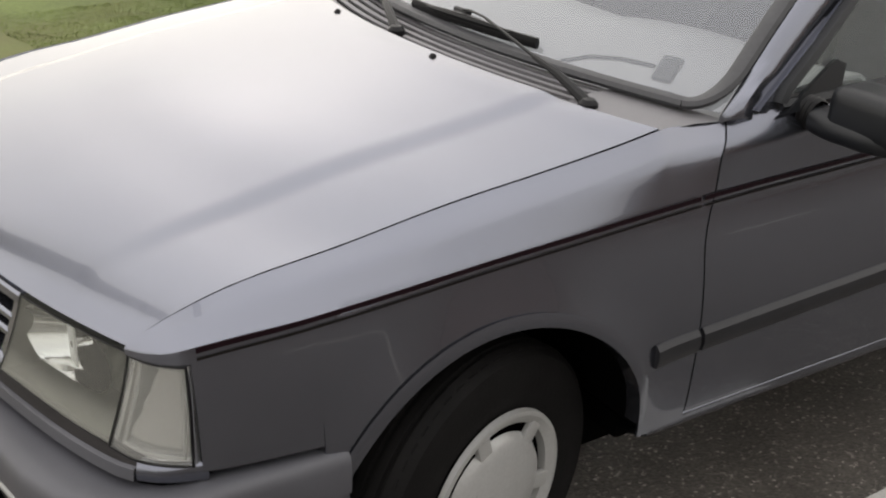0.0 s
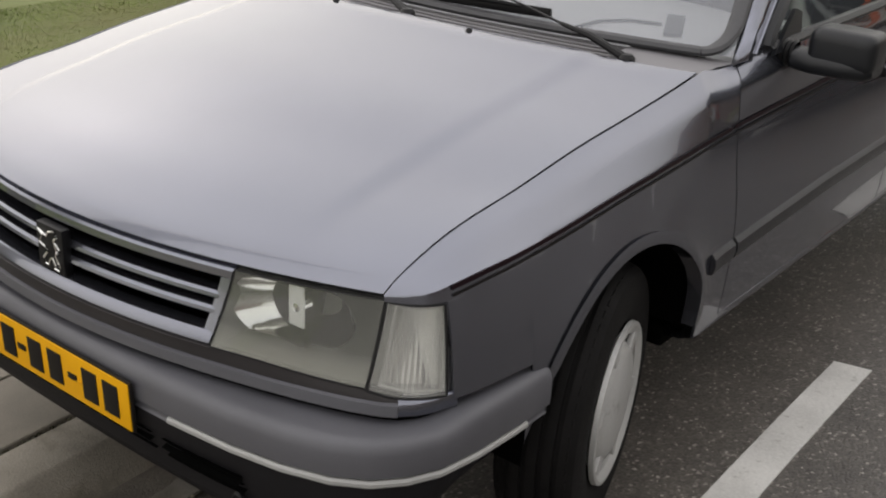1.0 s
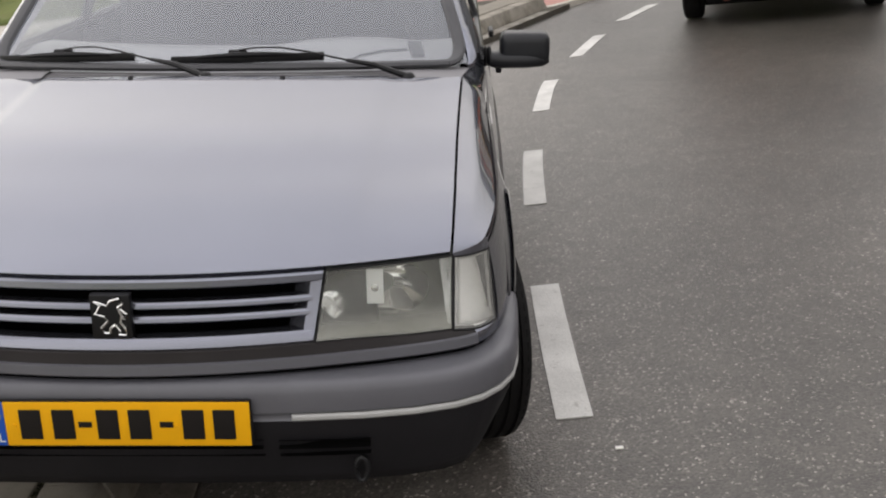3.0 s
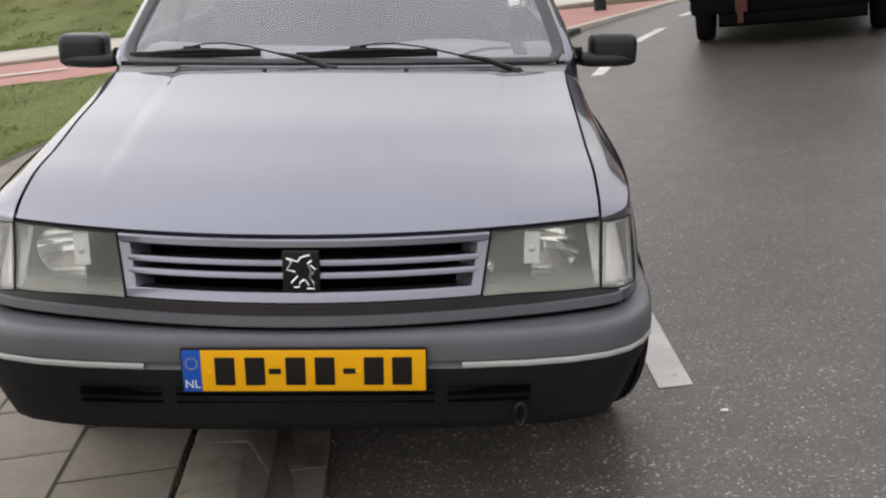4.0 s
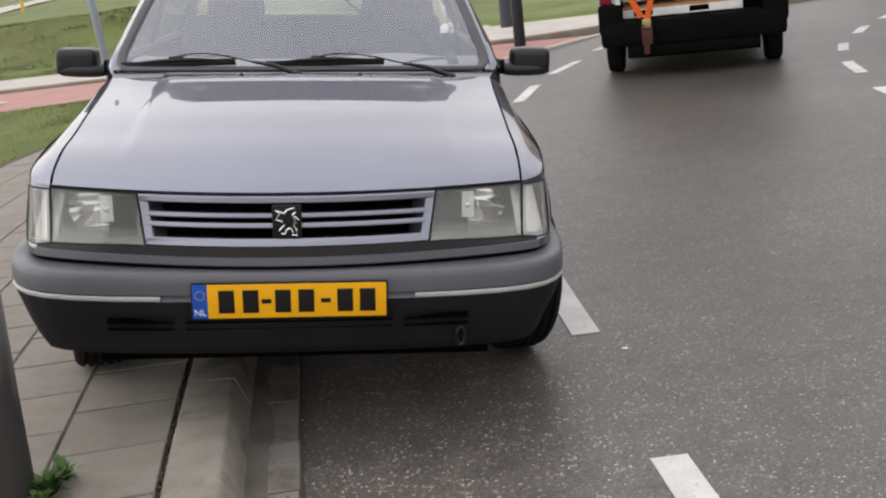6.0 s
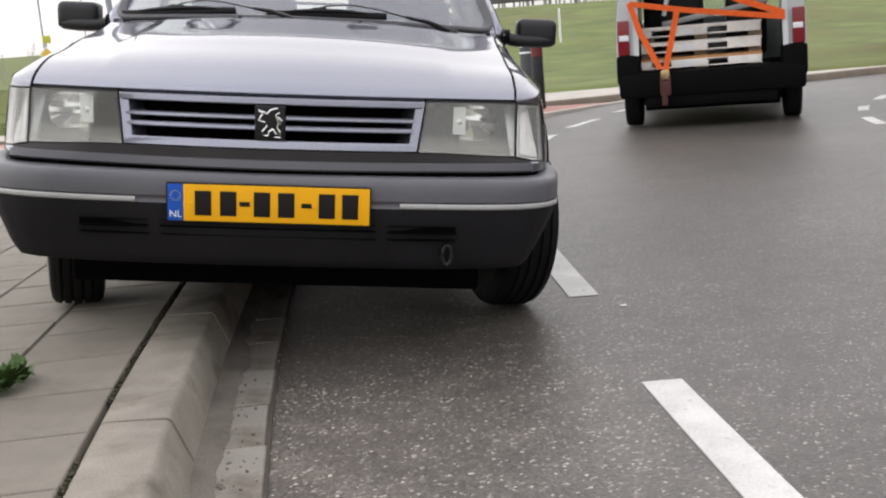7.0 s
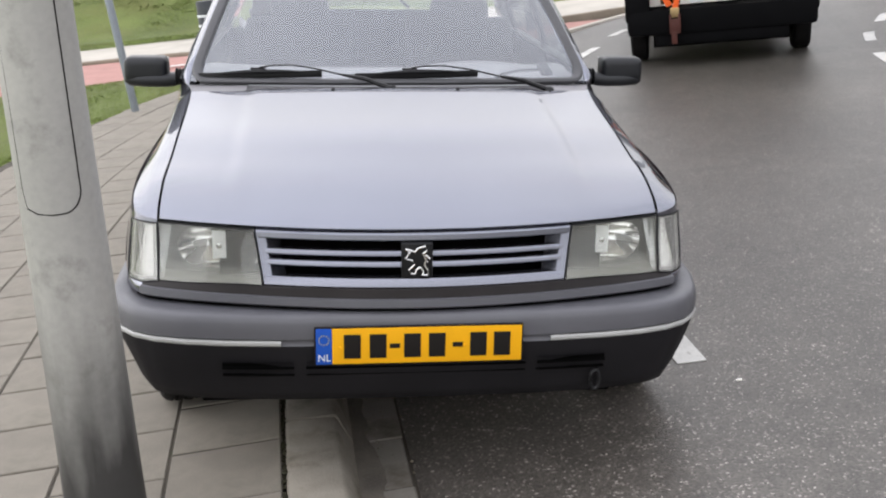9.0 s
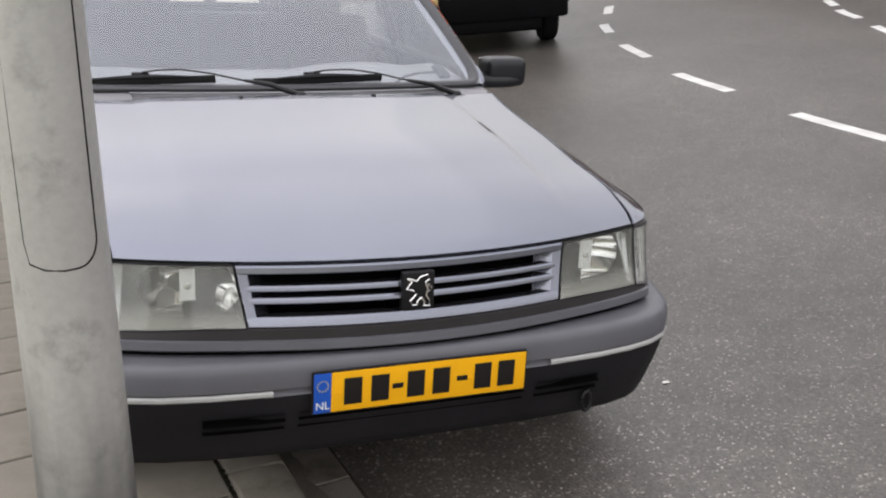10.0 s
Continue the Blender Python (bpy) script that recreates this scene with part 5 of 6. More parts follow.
# wipers
def wiper(px, py, pz, mid, b0, b1):
    g = Geo().lathe([(pz - 0.03, 0.02), (pz + 0.008, 0.019), (pz + 0.016, 0.012), (pz + 0.018, 0.0001)], 14, "z", (px, py, 0))
    w = part("wiper", g, BLACK, car, "black wiper arm and blade at rest")
    on = lambda x, t, out: Vector(screen_point(x / (0.695 + (TOP_W - 0.695) * t), t, out))
    m = on(mid[0], mid[1], 0.018)
    p = Vector((px, py, pz + 0.006))
    q = p.lerp(m, 0.36) + Vector((0, -0.014, 0.024))
    part("wiper_arm", Geo().tube([p, p.lerp(q, 0.55) + Vector((0, -0.002, 0.008)), q], [0.012, 0.010, 0.006], 8, 0.8).tube([q, q.lerp(m, 0.35) + Vector((0, -0.012, 0.018)), q.lerp(m, 0.62) + Vector((0, -0.012, 0.024)), q.lerp(m, 0.85) + Vector((0, -0.008, 0.018)), m + Vector((0, -0.004, 0.008))], [0.0042, 0.0038, 0.0036, 0.0036, 0.004], 8, 0.7), BLACK, w)
    part("blade_clip", Geo().tube([m + Vector((-0.03, 0, 0.002)), m + Vector((0.02, 0, 0.002))], 0.008, 8, 0.8), BLACK, w)
    bl = [on(b0[0] + (b1[0] - b0[0]) * k / 12, b0[1] + (b1[1] - b0[1]) * k / 12, 0.010) for k in range(13)]
    part("wiper_blade", Geo().tube(bl, 0.0068, 6, 1.9), BLACK, w)
    hi = [on(b0[0] + (b1[0] - b0[0]) * k / 12, b0[1] + (b1[1] - b0[1]) * k / 12, 0.014 + 0.012 * math.sin(math.pi * k / 12)) for k in range(2, 11)]
    part("wiper_bridge", Geo().tube(hi, [0.004, 0.0055, 0.0065, 0.0075, 0.008, 0.0075, 0.0065, 0.0055, 0.004], 6), BLACK, w)


wiper(-0.013, 1.030, 0.908, (-0.45, 0.055), (-0.66, 0.02), (-0.24, 0.045))
wiper(0.528, 1.122, 0.889, (0.06, 0.055), (-0.13, 0.025), (0.29, 0.045))

# side mouldings, pinstripes, handles
g = Geo()
for y0, y1 in ((1.105, 1.212), (1.222, 2.26), (2.27, 2.9)):
    rows = []
    for k, y in enumerate(steps(y0, y1, 10)):
        z = 0.497 + 0.022 * (y - 1.1) / 0.65 * (1 if y < 1.75 else 0) + (0.022 if y >= 1.75 else 0)
        c = side_x(y, z)
        rows.append([(c - 0.004, y, z - 0.026), (c + 0.010, y, z - 0.022), (c + 0.015, y, z - 0.004), (c + 0.013, y, z + 0.014), (c + 0.004, y, z + 0.024), (c - 0.004, y, z + 0.025)])
    g.grid(rows)
    g.cap(rows[0]).cap(rows[-1])
both("side_moulding", g, MOULDING, "grey rubbing strip along the doors")
for dz, h, m in ((0.0, 0.0085, DARK_RED), (-0.0105, 0.004, INK)):
    g = Geo()
    for y0, y1 in ((0.268, 1.212), (1.222, 2.26), (2.27, 3.13)):
        g.grid([[(side_x(y, stripe_z(y) + dz - 0.006) + d, y, stripe_z(y) + dz - 0.006 + w + 0.005 * smooth(0.3, 0.8, y)) for d, w in ((0.0036, 0), (0.0046, 0), (0.0046, h), (0.0036, h))] for y in steps(y0, y1, 24)])
    both("pinstripe", g, m)
for y0, k0, y1, k1 in ((0.80, 5, 0.87, 5), (0.835, 8, 0.845, 10)):
    a, b = Vector(body_row(y0, 0.7)[-k0]), Vector(body_row(y1, 0.7)[-k1])
    part("paint_scuff", Geo().tube([a.lerp(b, k / 4) + Vector((0.0008, 0, 0.0008)) for k in range(5)], 0.0011, 5), INK, car)
for y in (2.1, 3.0):
    g = Geo().box(0.80, 0.822, y - 0.075, y + 0.075, 0.745, 0.775, 0.008)
    both("door_handle", g, BLACK)


# ---- the van ----
VM = pose(3.272, 7.75, -0.042, 0, 0, -15.5) @ Matrix.Diagonal((0.96, 1, 1, 1))
van = thing("delivery_van", "white van with its back open, loaded with strapped pallets", "van", VM)
HW = 0.85


def van_row(y, z0=0.3, top=1.80):
    pts = [(0.80, z0), (0.845, z0 + 0.1), (HW, 0.75), (HW - 0.01, 1.0), (HW - 0.06, 1.4), (HW - 0.13, top - 0.12), (HW - 0.2, top - 0.03), (0.4, top)]
    return [(x, y, z) for x, z in pts]


g = Geo()
left = [van_row(y) for y in (-0.60, -0.55, 0.0, 1.0, 2.0)]
g.grid(left)
part("side_panel", g, VAN_WHITE, van, solid=0.03)
part("side_panel", g.mirrored(), VAN_WHITE, van, solid=0.03)
g = Geo().grid([[(x, y, 1.80 + 0.02 * (1 - (x / 0.45) ** 2)) for x in steps(-0.42, 0.42, 6)] for y in (-0.58, 0.5, 2.0)])
part("roof", g, VAN_WHITE, van, solid=0.03)
for s in (-1, 1):
    g = Geo().prism([(s * 0.70, 0.5), (s * 0.80, 0.5), (s * 0.845, 0.7), (s * 0.845, 1.0), (s * 0.79, 1.4), (s * 0.73, 1.68), (s * 0.62, 1.70), (s * 0.685, 1.3)], -0.64, -0.55)
    pillar = part("rear_pillar", g, VAN_WHITE, van)
    g = Geo().box(min(s * 0.735, s * 0.845), max(s * 0.735, s * 0.845), -0.675, -0.62, 0.69, 1.0, 0.012)
    tail = part("tail_lamp", g, RED_LENS, van, "red tail lamp")
    part("lamp_panel", Geo().box(min(s * 0.74, s * 0.83), max(s * 0.74, s * 0.83), -0.679, -0.66, 0.82, 0.87, 0.004), PALE_INK, tail)
    part("bumper_corner", Geo().box(min(s * 0.64, s * 0.865), max(s * 0.64, s * 0.865), -0.71, -0.35, 0.42, 0.69, 0.04), VAN_BLACK, van)
    part("door_edge", Geo().prism([(s * 0.655, 0.54), (s * 0.70, 0.54), (s * 0.69, 1.3), (s * 0.63, 1.66), (s * 0.60, 1.66), (s * 0.64, 1.3)], -0.69, -0.60), VAN_EDGE, van)
part("rear_bumper", Geo().box(-0.85, 0.85, -0.72, -0.4, 0.30, 0.53, 0.05).box(-0.60, 0.60, -0.69, -0.4, 0.20, 0.33, 0.04), VAN_BLACK, van, "black plastic rear bumper")
part("rear_header", Geo().box(-0.64, 0.64, -0.63, -0.5, 1.62, 1.80, 0.02), VAN_WHITE, van)
part("tailgate", Geo().box(-0.66, 0.66, -1.35, -0.6, 1.76, 1.82, 0.02), VAN_WHITE, van)
# floor in the near-black that stands for shade inside the van
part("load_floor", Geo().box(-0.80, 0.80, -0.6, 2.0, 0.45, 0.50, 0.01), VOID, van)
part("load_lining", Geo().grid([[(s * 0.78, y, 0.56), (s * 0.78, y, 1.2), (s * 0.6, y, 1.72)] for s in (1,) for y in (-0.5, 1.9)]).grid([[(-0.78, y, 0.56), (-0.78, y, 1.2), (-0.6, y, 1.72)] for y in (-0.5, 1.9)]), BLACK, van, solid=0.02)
part("bulkhead_seat", Geo().box(-0.70, -0.06, 1.0, 1.2, 0.56, 1.62, 0.07).box(0.16, 0.60, 1.2, 1.4, 0.56, 1.22, 0.06).box(0.22, 0.54, 1.22, 1.36, 1.25, 1.5, 0.07), DARK_PLASTIC, van)
part("cab_front", Geo().box(-0.8, 0.8, 2.0, 3.1, 0.3, 1.02, 0.08), VAN_WHITE, van)
g = Geo().grid([[(x, 2.0 + 0.75 * t, 1.72 - 0.68 * t) for x in steps(-0.7, 0.7, 6)] for t in steps(0, 1, 4)])
part("windscreen", g, SIDE_GLASS, van, solid=0.004)
# low near-black box, added to deepen the shade under the van
part("shade_underbody", Geo().box(-0.62, 0.62, -0.5, 2.8, 0.17, 0.4), VOID, van)
for s in (-1, 1):
    for y in (0.0, 2.69):
        w = new("wheel")
        w.parent, w.matrix_local = van, pose(s * 0.76, y, 0.30)
        part("tyre", Geo().lathe([(-0.07, 0.17), (-0.085, 0.22), (-0.08, 0.28), (-0.06, 0.298), (0.06, 0.298), (0.08, 0.28), (0.085, 0.22), (0.07, 0.17)], 36, "x"), TYRE, w)
        part("rim", Geo().lathe([(0.05 * s, 0.0001), (0.06 * s, 0.1), (0.07 * s, 0.172)], 28, "x"), STEEL, w)


for k, (z, y, turn, board) in enumerate(((0.50, -0.58, 0, WOOD_ORANGE), (0.641, -0.52, 1.5, PALE_WOOD), (0.782, -0.5, -1.0, PALE_WOOD))):
    pallet = thing("wooden_pallet", "weathered wooden pallet stacked in the van", "pallet", VM @ pose(-0.085, y, z, 0, 0, turn), "pallets in the van")
    for j in range(5):
        part("deck_board", Geo().box(-0.56, 0.56, 0.01 + 0.17 * j, 0.14 + 0.17 * j, 0.118, 0.14, 0.003), board if j == 0 else WOOD, pallet)
    for x in (-0.5, 0.0, 0.5):
        part("runner", Geo().box(x - 0.06, x + 0.06, 0.14, 0.82, 0.0, 0.046, 0.003), WOOD, pallet)
    for xa, xb in ((-0.555, -0.455), (-0.275, 0.065), (0.245, 0.55)):
        for yy in (0.06, 0.4, 0.74):
            part("block", Geo().box(xa, xb, yy - 0.055, yy + 0.055, 0.048, 0.118, 0.004), PALE_WOOD, pallet)
    part("front_board", Geo().box(-0.555, 0.55, 0.006, 0.024, 0.046, 0.058, 0.003), PALE_WOOD, pallet)
    part("front_board", Geo().box(-0.555, 0.55, 0.006, 0.024, 0.107, 0.117, 0.003), PALE_WOOD, pallet)
    part("paper_label", Geo().box(-0.19, -0.06, 0.002, 0.0045, 0.056, 0.108, 0.0005), PALE_INK, pallet)
frame_rack = thing("steel_rack", "grey metal rack lying slanted on the pallets", "rack", VM @ pose(0.05, -0.2, 0.99, 0, -9, 0))
for yy in (0.0, 0.4):
    part("rail", Geo().box(-0.5, 0.5, yy - 0.02, yy + 0.02, 0.0, 0.05, 0.005), STEEL, frame_rack)
for x in (-0.48, 0.0, 0.48):
    part("cross_rail", Geo().box(x - 0.02, x + 0.02, 0.021, 0.379, 0.01, 0.04, 0.004), STEEL, frame_rack)
prop = thing("metal_pole", "pale metal pole leaning inside the van", "pole", VM)
part("tube", Geo().tube([(-0.42, -0.42, 1.02), (-0.25, -0.35, 1.7)], 0.022, 10), PALE_INK, prop)
strap = thing("ratchet_strap", "orange ratchet strap across the load with a hanging buckle", "strap", VM @ pose(-0.03, 0, -0.045))
part("strap_band", Geo().ribbon([(-0.68, -0.70, 1.19), (-0.2, -0.71, 1.10), (0.70, -0.72, 0.97)], (0, 0, 1), 0.05), ORANGE, strap)
part("strap_band", Geo().ribbon([(0.70, -0.725, 1.0), (0.30, -0.66, 1.15), (0.09, -0.55, 1.25), (0.03, -0.5, 1.34)], (0, 0, 1), 0.06), ORANGE, strap)
part("strap_band", Geo().ribbon([(-0.69, -0.705, 1.2), (-0.60, -0.715, 0.93), (-0.43, -0.725, 0.60)], (1, 0, 0.4), 0.055), ORANGE, strap)
part("strap_band", Geo().ribbon([(-0.25, -0.715, 1.12), (-0.30, -0.722, 0.9), (-0.38, -0.73, 0.58)], (1, 0, 0), 0.055), ORANGE, strap)
buckle = part("buckle", Geo().box(-0.425, -0.345, -0.755, -0.725, 0.50, 0.585, 0.006), BRASS, strap)
part("buckle_handle", Geo().box(-0.435, -0.415, -0.77, -0.74, 0.37, 0.53, 0.004).box(-0.355, -0.335, -0.77, -0.74, 0.37, 0.53, 0.004).box(-0.435, -0.335, -0.77, -0.74, 0.36, 0.38, 0.004).box(-0.42, -0.35, -0.765, -0.745, 0.37, 0.49, 0.004).box(-0.42, -0.37, -0.76, -0.75, 0.27, 0.37, 0.004), BUCKLE_BROWN, buckle)

# ---- posts and bollards ----
mast = thing("lamp_mast", "grey steel lamp mast with a dark weathered foot and service hatch", "lamp post", pose(-0.776, -0.255, PAVE_Z, 1.05, 3.55, 0))
part("mast_tube", Geo().lathe([(-0.02, 0.094), (0.25, 0.089), (1.0, 0.082), (2.2, 0.075), (6.0, 0.055)], 48, "z"), MAST, mast)
seam = [(0.064, 1.5), (0.064, 1.0), (0.0635, 0.955)] + [(0.022 + 0.042 * math.cos(a), 0.94 + 0.05 * math.sin(a)) for a in steps(0, -math.pi / 2, 10)] + [(0.0, 0.889), (-0.03, 0.892), (-0.056, 0.902)]
turn = Matrix.Rotation(radians(2), 4, "Z")
mast_r = line_of((0.25, 0.089), (1.0, 0.082), (2.2, 0.075))
on_mast = lambda x, z, r: tuple(turn @ Vector((r * math.sin(x / r), -r * math.cos(x / r), z)))
part("hatch_gap", Geo().tube([on_mast(x, z, mast_r(z) + 0.0002) for x, z in seam], 0.0016, 6), VOID, mast)
part("hatch_gap", Geo().tube([on_mast(x, z, mast_r(z) - 0.0007) for x, z in ((-0.056, 0.902), (-0.063, 0.94), (-0.064, 1.5), (-0.03, 1.55), (0.03, 1.55), (0.064, 1.5))], 0.0012, 6), VOID, mast)
part("hatch_lock", Geo().lathe([(0, 0.0001), (0.003, 0.008), (-0.004, 0.009)], 12, "z"), STEEL, mast).matrix_local = Matrix.Translation(on_mast(0, 1.45, mast_r(1.45))) @ turn @ pose(0, 0, 0, 90, 0, 0)

sign = thing("sign_post", "slim blue-grey sign pole with a clamp ring", "pole", pose(-2.1, 7.2, 0.08, 0, -3.1, 0))
part("pole_tube", Geo().lathe([(0, 0.033), (1.25, 0.033), (1.26, 0.027), (3.2, 0.027)], 20, "z"), POLE_BLUE, sign)
part("clamp_ring", Geo().lathe([(1.2, 0.036), (1.22, 0.04), (1.27, 0.04), (1.29, 0.03)], 20, "z"), STEEL, sign)


def bollard(x, y, z, h, r, banded):
    b = thing("bollard", "black cycle path bollard with a dark red band" if banded else "slate grey bollard with two thin white rings", "bollard", pose(x, y, z), "bollards")
    part("post", Geo().lathe([(0, r + 0.003), (0.02, r), (h - 0.012, r - 0.002), (h - 0.003, r - 0.008), (h, 0.0001)], 28, "z"), BOLLARD if banded else BOLLARD_GREY, b)
    if banded:
        part("band", Geo().lathe([(h - 0.19, r - 0.002), (h - 0.19, r + 0.001), (h - 0.06, r + 0.001), (h - 0.06, r - 0.002)], 28, "z"), BOLLARD_RED, b)
    else:
        for dz in (0.135, 0.225):
            part("ring", Geo().lathe([(h - dz - 0.011, r - 0.002), (h - dz - 0.011, r + 0.001), (h - dz + 0.011, r + 0.001), (h - dz + 0.011, r - 0.002)], 28, "z"), PALE_INK, b)


bollard(1.36, 11.1, 0.0, 0.84, 0.073, True)
bollard(2.02, 11.17, 0.0, 0.84, 0.073, True)
bollard(2.15, 13.7, 0.045, 0.86, 0.088, False)
bollard(-1.45, 7.95, 0.1, 0.86, 0.094, False)

# weeds at the mast's foot, and a few loose bits
random.seed(4)
weed = Geo()
for cx, cy, n, sz in ((-0.645, -0.245, 60, 0.075), (-0.63, -0.17, 34, 0.07), (-0.655, -0.30, 24, 0.05), (-0.82, -0.31, 14, 0.03), (-1.02, -0.28, 10, 0.03)):
    for _ in range(n):
        a, r, h = random.uniform(0, 2 * math.pi), random.uniform(0.2, 1.0) * sz, random.uniform(0.01, 0.045) * sz / 0.05
        p = Vector((cx, cy, PAVE_Z))
        tip = p + Vector((math.cos(a) * r, math.sin(a) * r, h))
        side = Vector((-math.sin(a), math.cos(a), 0)) * random.uniform(0.006, 0.013)
        midp = p.lerp(tip, 0.6) + Vector((0, 0, 0.012))
        weed.grid([[p, p + side * 0.2], [midp - side, midp + side], [tip - side * 0.15, tip + side * 0.15]])
tagged(part("weeds", weed, WEED, sharp=180), "small green weeds at the foot of the mast", "weed", kind="stuff")
chip = thing("paper_scrap", "small white scrap lying on the asphalt", "litter", pose(1.008, 0.585, 0.001))
part("scrap", Geo().box(-0.010, 0.010, -0.006, 0.006, 0.0, 0.004, 0.001), PALE_WOOD, chip)

# ---- far things ----
random.seed(7)


def bare_tree(x, y, h, seed):
    rnd = random.Random(seed)
    z0 = terrain(x, y) - 0.1
    t = thing("bare_tree", "leafless grey-brown tree on the bank", "tree", pose(x, y, z0), "bare trees on the bank")
    trunk, crown = Geo(), Geo()
    top = Vector((rnd.uniform(-0.4, 0.4), 0, h))
    trunk.tube([(0, 0, 0), top * 0.4, top], [0.062 * h / 6, 0.045 * h / 6, 0.012], 6, ends=False)
    for k in range(34):
        f = rnd.uniform(0.08, 0.97)
        a = rnd.uniform(0, 2 * math.pi)
        p = top * f
        L = h * rnd.uniform(0.16, 0.36) * (1.15 - f * 0.7)
        q = p + Vector((math.cos(a) * L * 0.5, math.sin(a) * L * 0.5, L * rnd.uniform(0.6, 1.0)))
        crown.tube([p, p.lerp(q, 0.5) + Vector((0, 0, L * 0.06)), q], [0.018, 0.013, 0.006], 3, ends=False)
        for _ in range(6):
            f2 = rnd.uniform(0.2, 1.0)
            b = a + rnd.uniform(-1.4, 1.4)
            p2 = p.lerp(q, f2)
            q2 = p2 + Vector((math.cos(b) * L * 0.3, math.sin(b) * L * 0.3, L * rnd.uniform(0.3, 0.7)))
            crown.tube([p2, q2], [0.010, 0.004], 3, ends=False)
    part("trunk", trunk, BARK, t)
    part("crown", crown, BARK, t)


for k in range(84):
    bare_tree(1.5 + 0.19 * k + random.uniform(-0.3, 0.3), 53 + random.uniform(-3, 9), random.uniform(3.6, 6.0), k)
for k in range(16):
    bare_tree(-95 + 4.2 * k + random.uniform(-1, 1), 205 + random.uniform(-10, 20), random.uniform(6, 9), 100 + k)

rail = thing("guard_rail", "low grey guard rail along the top of the bank", "guard rail", pose(0, 0, 0))
part("beam", Geo().grid([[(x, 46.5 + d, terrain(x, 46.5) + z) for d, z in ((0, 0.22), (-0.05, 0.29), (0, 0.34), (-0.05, 0.39), (0, 0.46))] for x in steps(0, 16, 10)]), RAIL, rail, solid=0.02)
for x in steps(0.5, 15.5, 8):
    part("post", Geo().box(x - 0.05, x + 0.05, 46.52, 46.62, terrain(x, 46.5) - 0.1, terrain(x, 46.5) + 0.44), RAIL, rail)

peg = thing("marker_post", "short yellow marker post beside the distant road", "post", pose(-15.3, 48, terrain(-15.3, 48) - 0.05))
part("stake", Geo().lathe([(0, 0.075), (0.7, 0.075), (0.78, 0.05), (0.8, 0.0001)], 10, "z"), TRUCK_YELLOW, peg)
stick = thing("marker_post", "thin white marker post on the bank", "post", pose(4.6, 27.5, terrain(4.6, 27.5) - 0.05))
part("stake", Geo().lathe([(0, 0.03), (0.95, 0.03), (0.97, 0.0001)], 10, "z"), PALE_INK, stick)

g = Geo().grid([[(x, y, terrain(x, y) + 0.06) for x in (xa, xa + w / 2, xa + w)] for y, xa, w in ((40, -16.3, 1.0), (48, -17.8, 1.4), (57, -19.3, 1.9), (75, -21.6, 2.8), (100, -25.5, 4), (140, -32.5, 5.5), (200, -42, 7), (230, -46, 9))])
tagged(part("far_road", g, PALE_PAVE), "pale distant road beyond the grass", "road", kind="structure")
truck = thing("yellow_truck", "yellow box truck on the distant road", "truck", pose(-44.5, 205, terrain(-44.5, 205) + 0.15, 0, 0, 10))
part("box_body", Geo().box(-1.9, 1.9, -1.2, 5, 1.0, 3.3, 0.08), TRUCK_YELLOW, truck)
part("chassis", Geo().box(-1.6, 1.6, -1.1, 5, 0.5, 1.0, 0.05), BLACK, truck)
for x in (-1.5, 1.5):
    for y in (0, 4):
        part("wheel", Geo().lathe([(x - 0.2, 0.2), (x - 0.2, 0.5), (x + 0.2, 0.5), (x + 0.2, 0.2)], 16, "x", (0, y, 0.5)), TYRE, truck)
fc = thing("white_car", "white car on the distant road", "car", pose(-43.0, 165, terrain(-43, 165) + 0.15))
part("body", Geo().prism([(-1.9, 0.3), (1.9, 0.3), (1.9, 0.8), (1.0, 0.9), (0.6, 1.4), (-0.9, 1.4), (-1.5, 0.9), (-1.9, 0.8)], 0, 1.6), VAN_WHITE, fc)
part("windows", Geo().prism([(0.85, 0.92), (0.55, 1.33), (-0.85, 1.33), (-1.3, 0.92)], -0.01, 1.61), BLACK, fc)
ds = thing("road_sign", "yellow diamond road sign on a thin post", "road sign", pose(-18.7, 58, terrain(-18.7, 58)))
part("pole", Geo().lathe([(0, 0.05), (2.6, 0.05)], 10, "z"), STEEL, ds)
part("diamond_plate", Geo().prism([(0, 1.25), (0.4, 1.65), (0, 2.05), (-0.4, 1.65)], -0.08, -0.05), PALE_INK, ds)
part("upper_plate", Geo().box(-0.13, 0.31, -0.08, -0.06, 2.22, 2.62, 0.005), SIGN_LIME, ds)
part("diamond_face", Geo().prism([(0, 1.33), (0.32, 1.65), (0, 1.97), (-0.32, 1.65)], -0.09, -0.081), TRUCK_YELLOW, ds)
for x, y, h in ((-31, 110, 9.0), (-27, 84, 9.0)):
    lp = thing("street_lamp", "thin grey street lamp in the distance", "street lamp", pose(x, y, terrain(x, y)), "distant street lamps")
    part("column", Geo().tube([(0, 0, 0), (0, 0, h - 0.5), (0.15, 0, h - 0.1), (0.6, 0, h + 0.1), (1.2, 0, h + 0.12)], [0.09, 0.06, 0.05, 0.04, 0.04], 8), STEEL, lp)
    part("lantern", Geo().box(1.0, 1.7, -0.12, 0.12, h + 0.05, h + 0.18, 0.03), STEEL, lp)

# ---- grass blades ----
rng = np.random.default_rng(3)


def outward(vs, b):
    """The blade's three corners in the order that turns its face to the road."""
    p, q, r = (Vector(v) for v in vs[b:b + 3])
    return (b, b + 1, b + 2) if (q - p).cross(r - p).dot(Vector((0.1, -1.0, 0.6))) > 0 else (b, b + 2, b + 1)


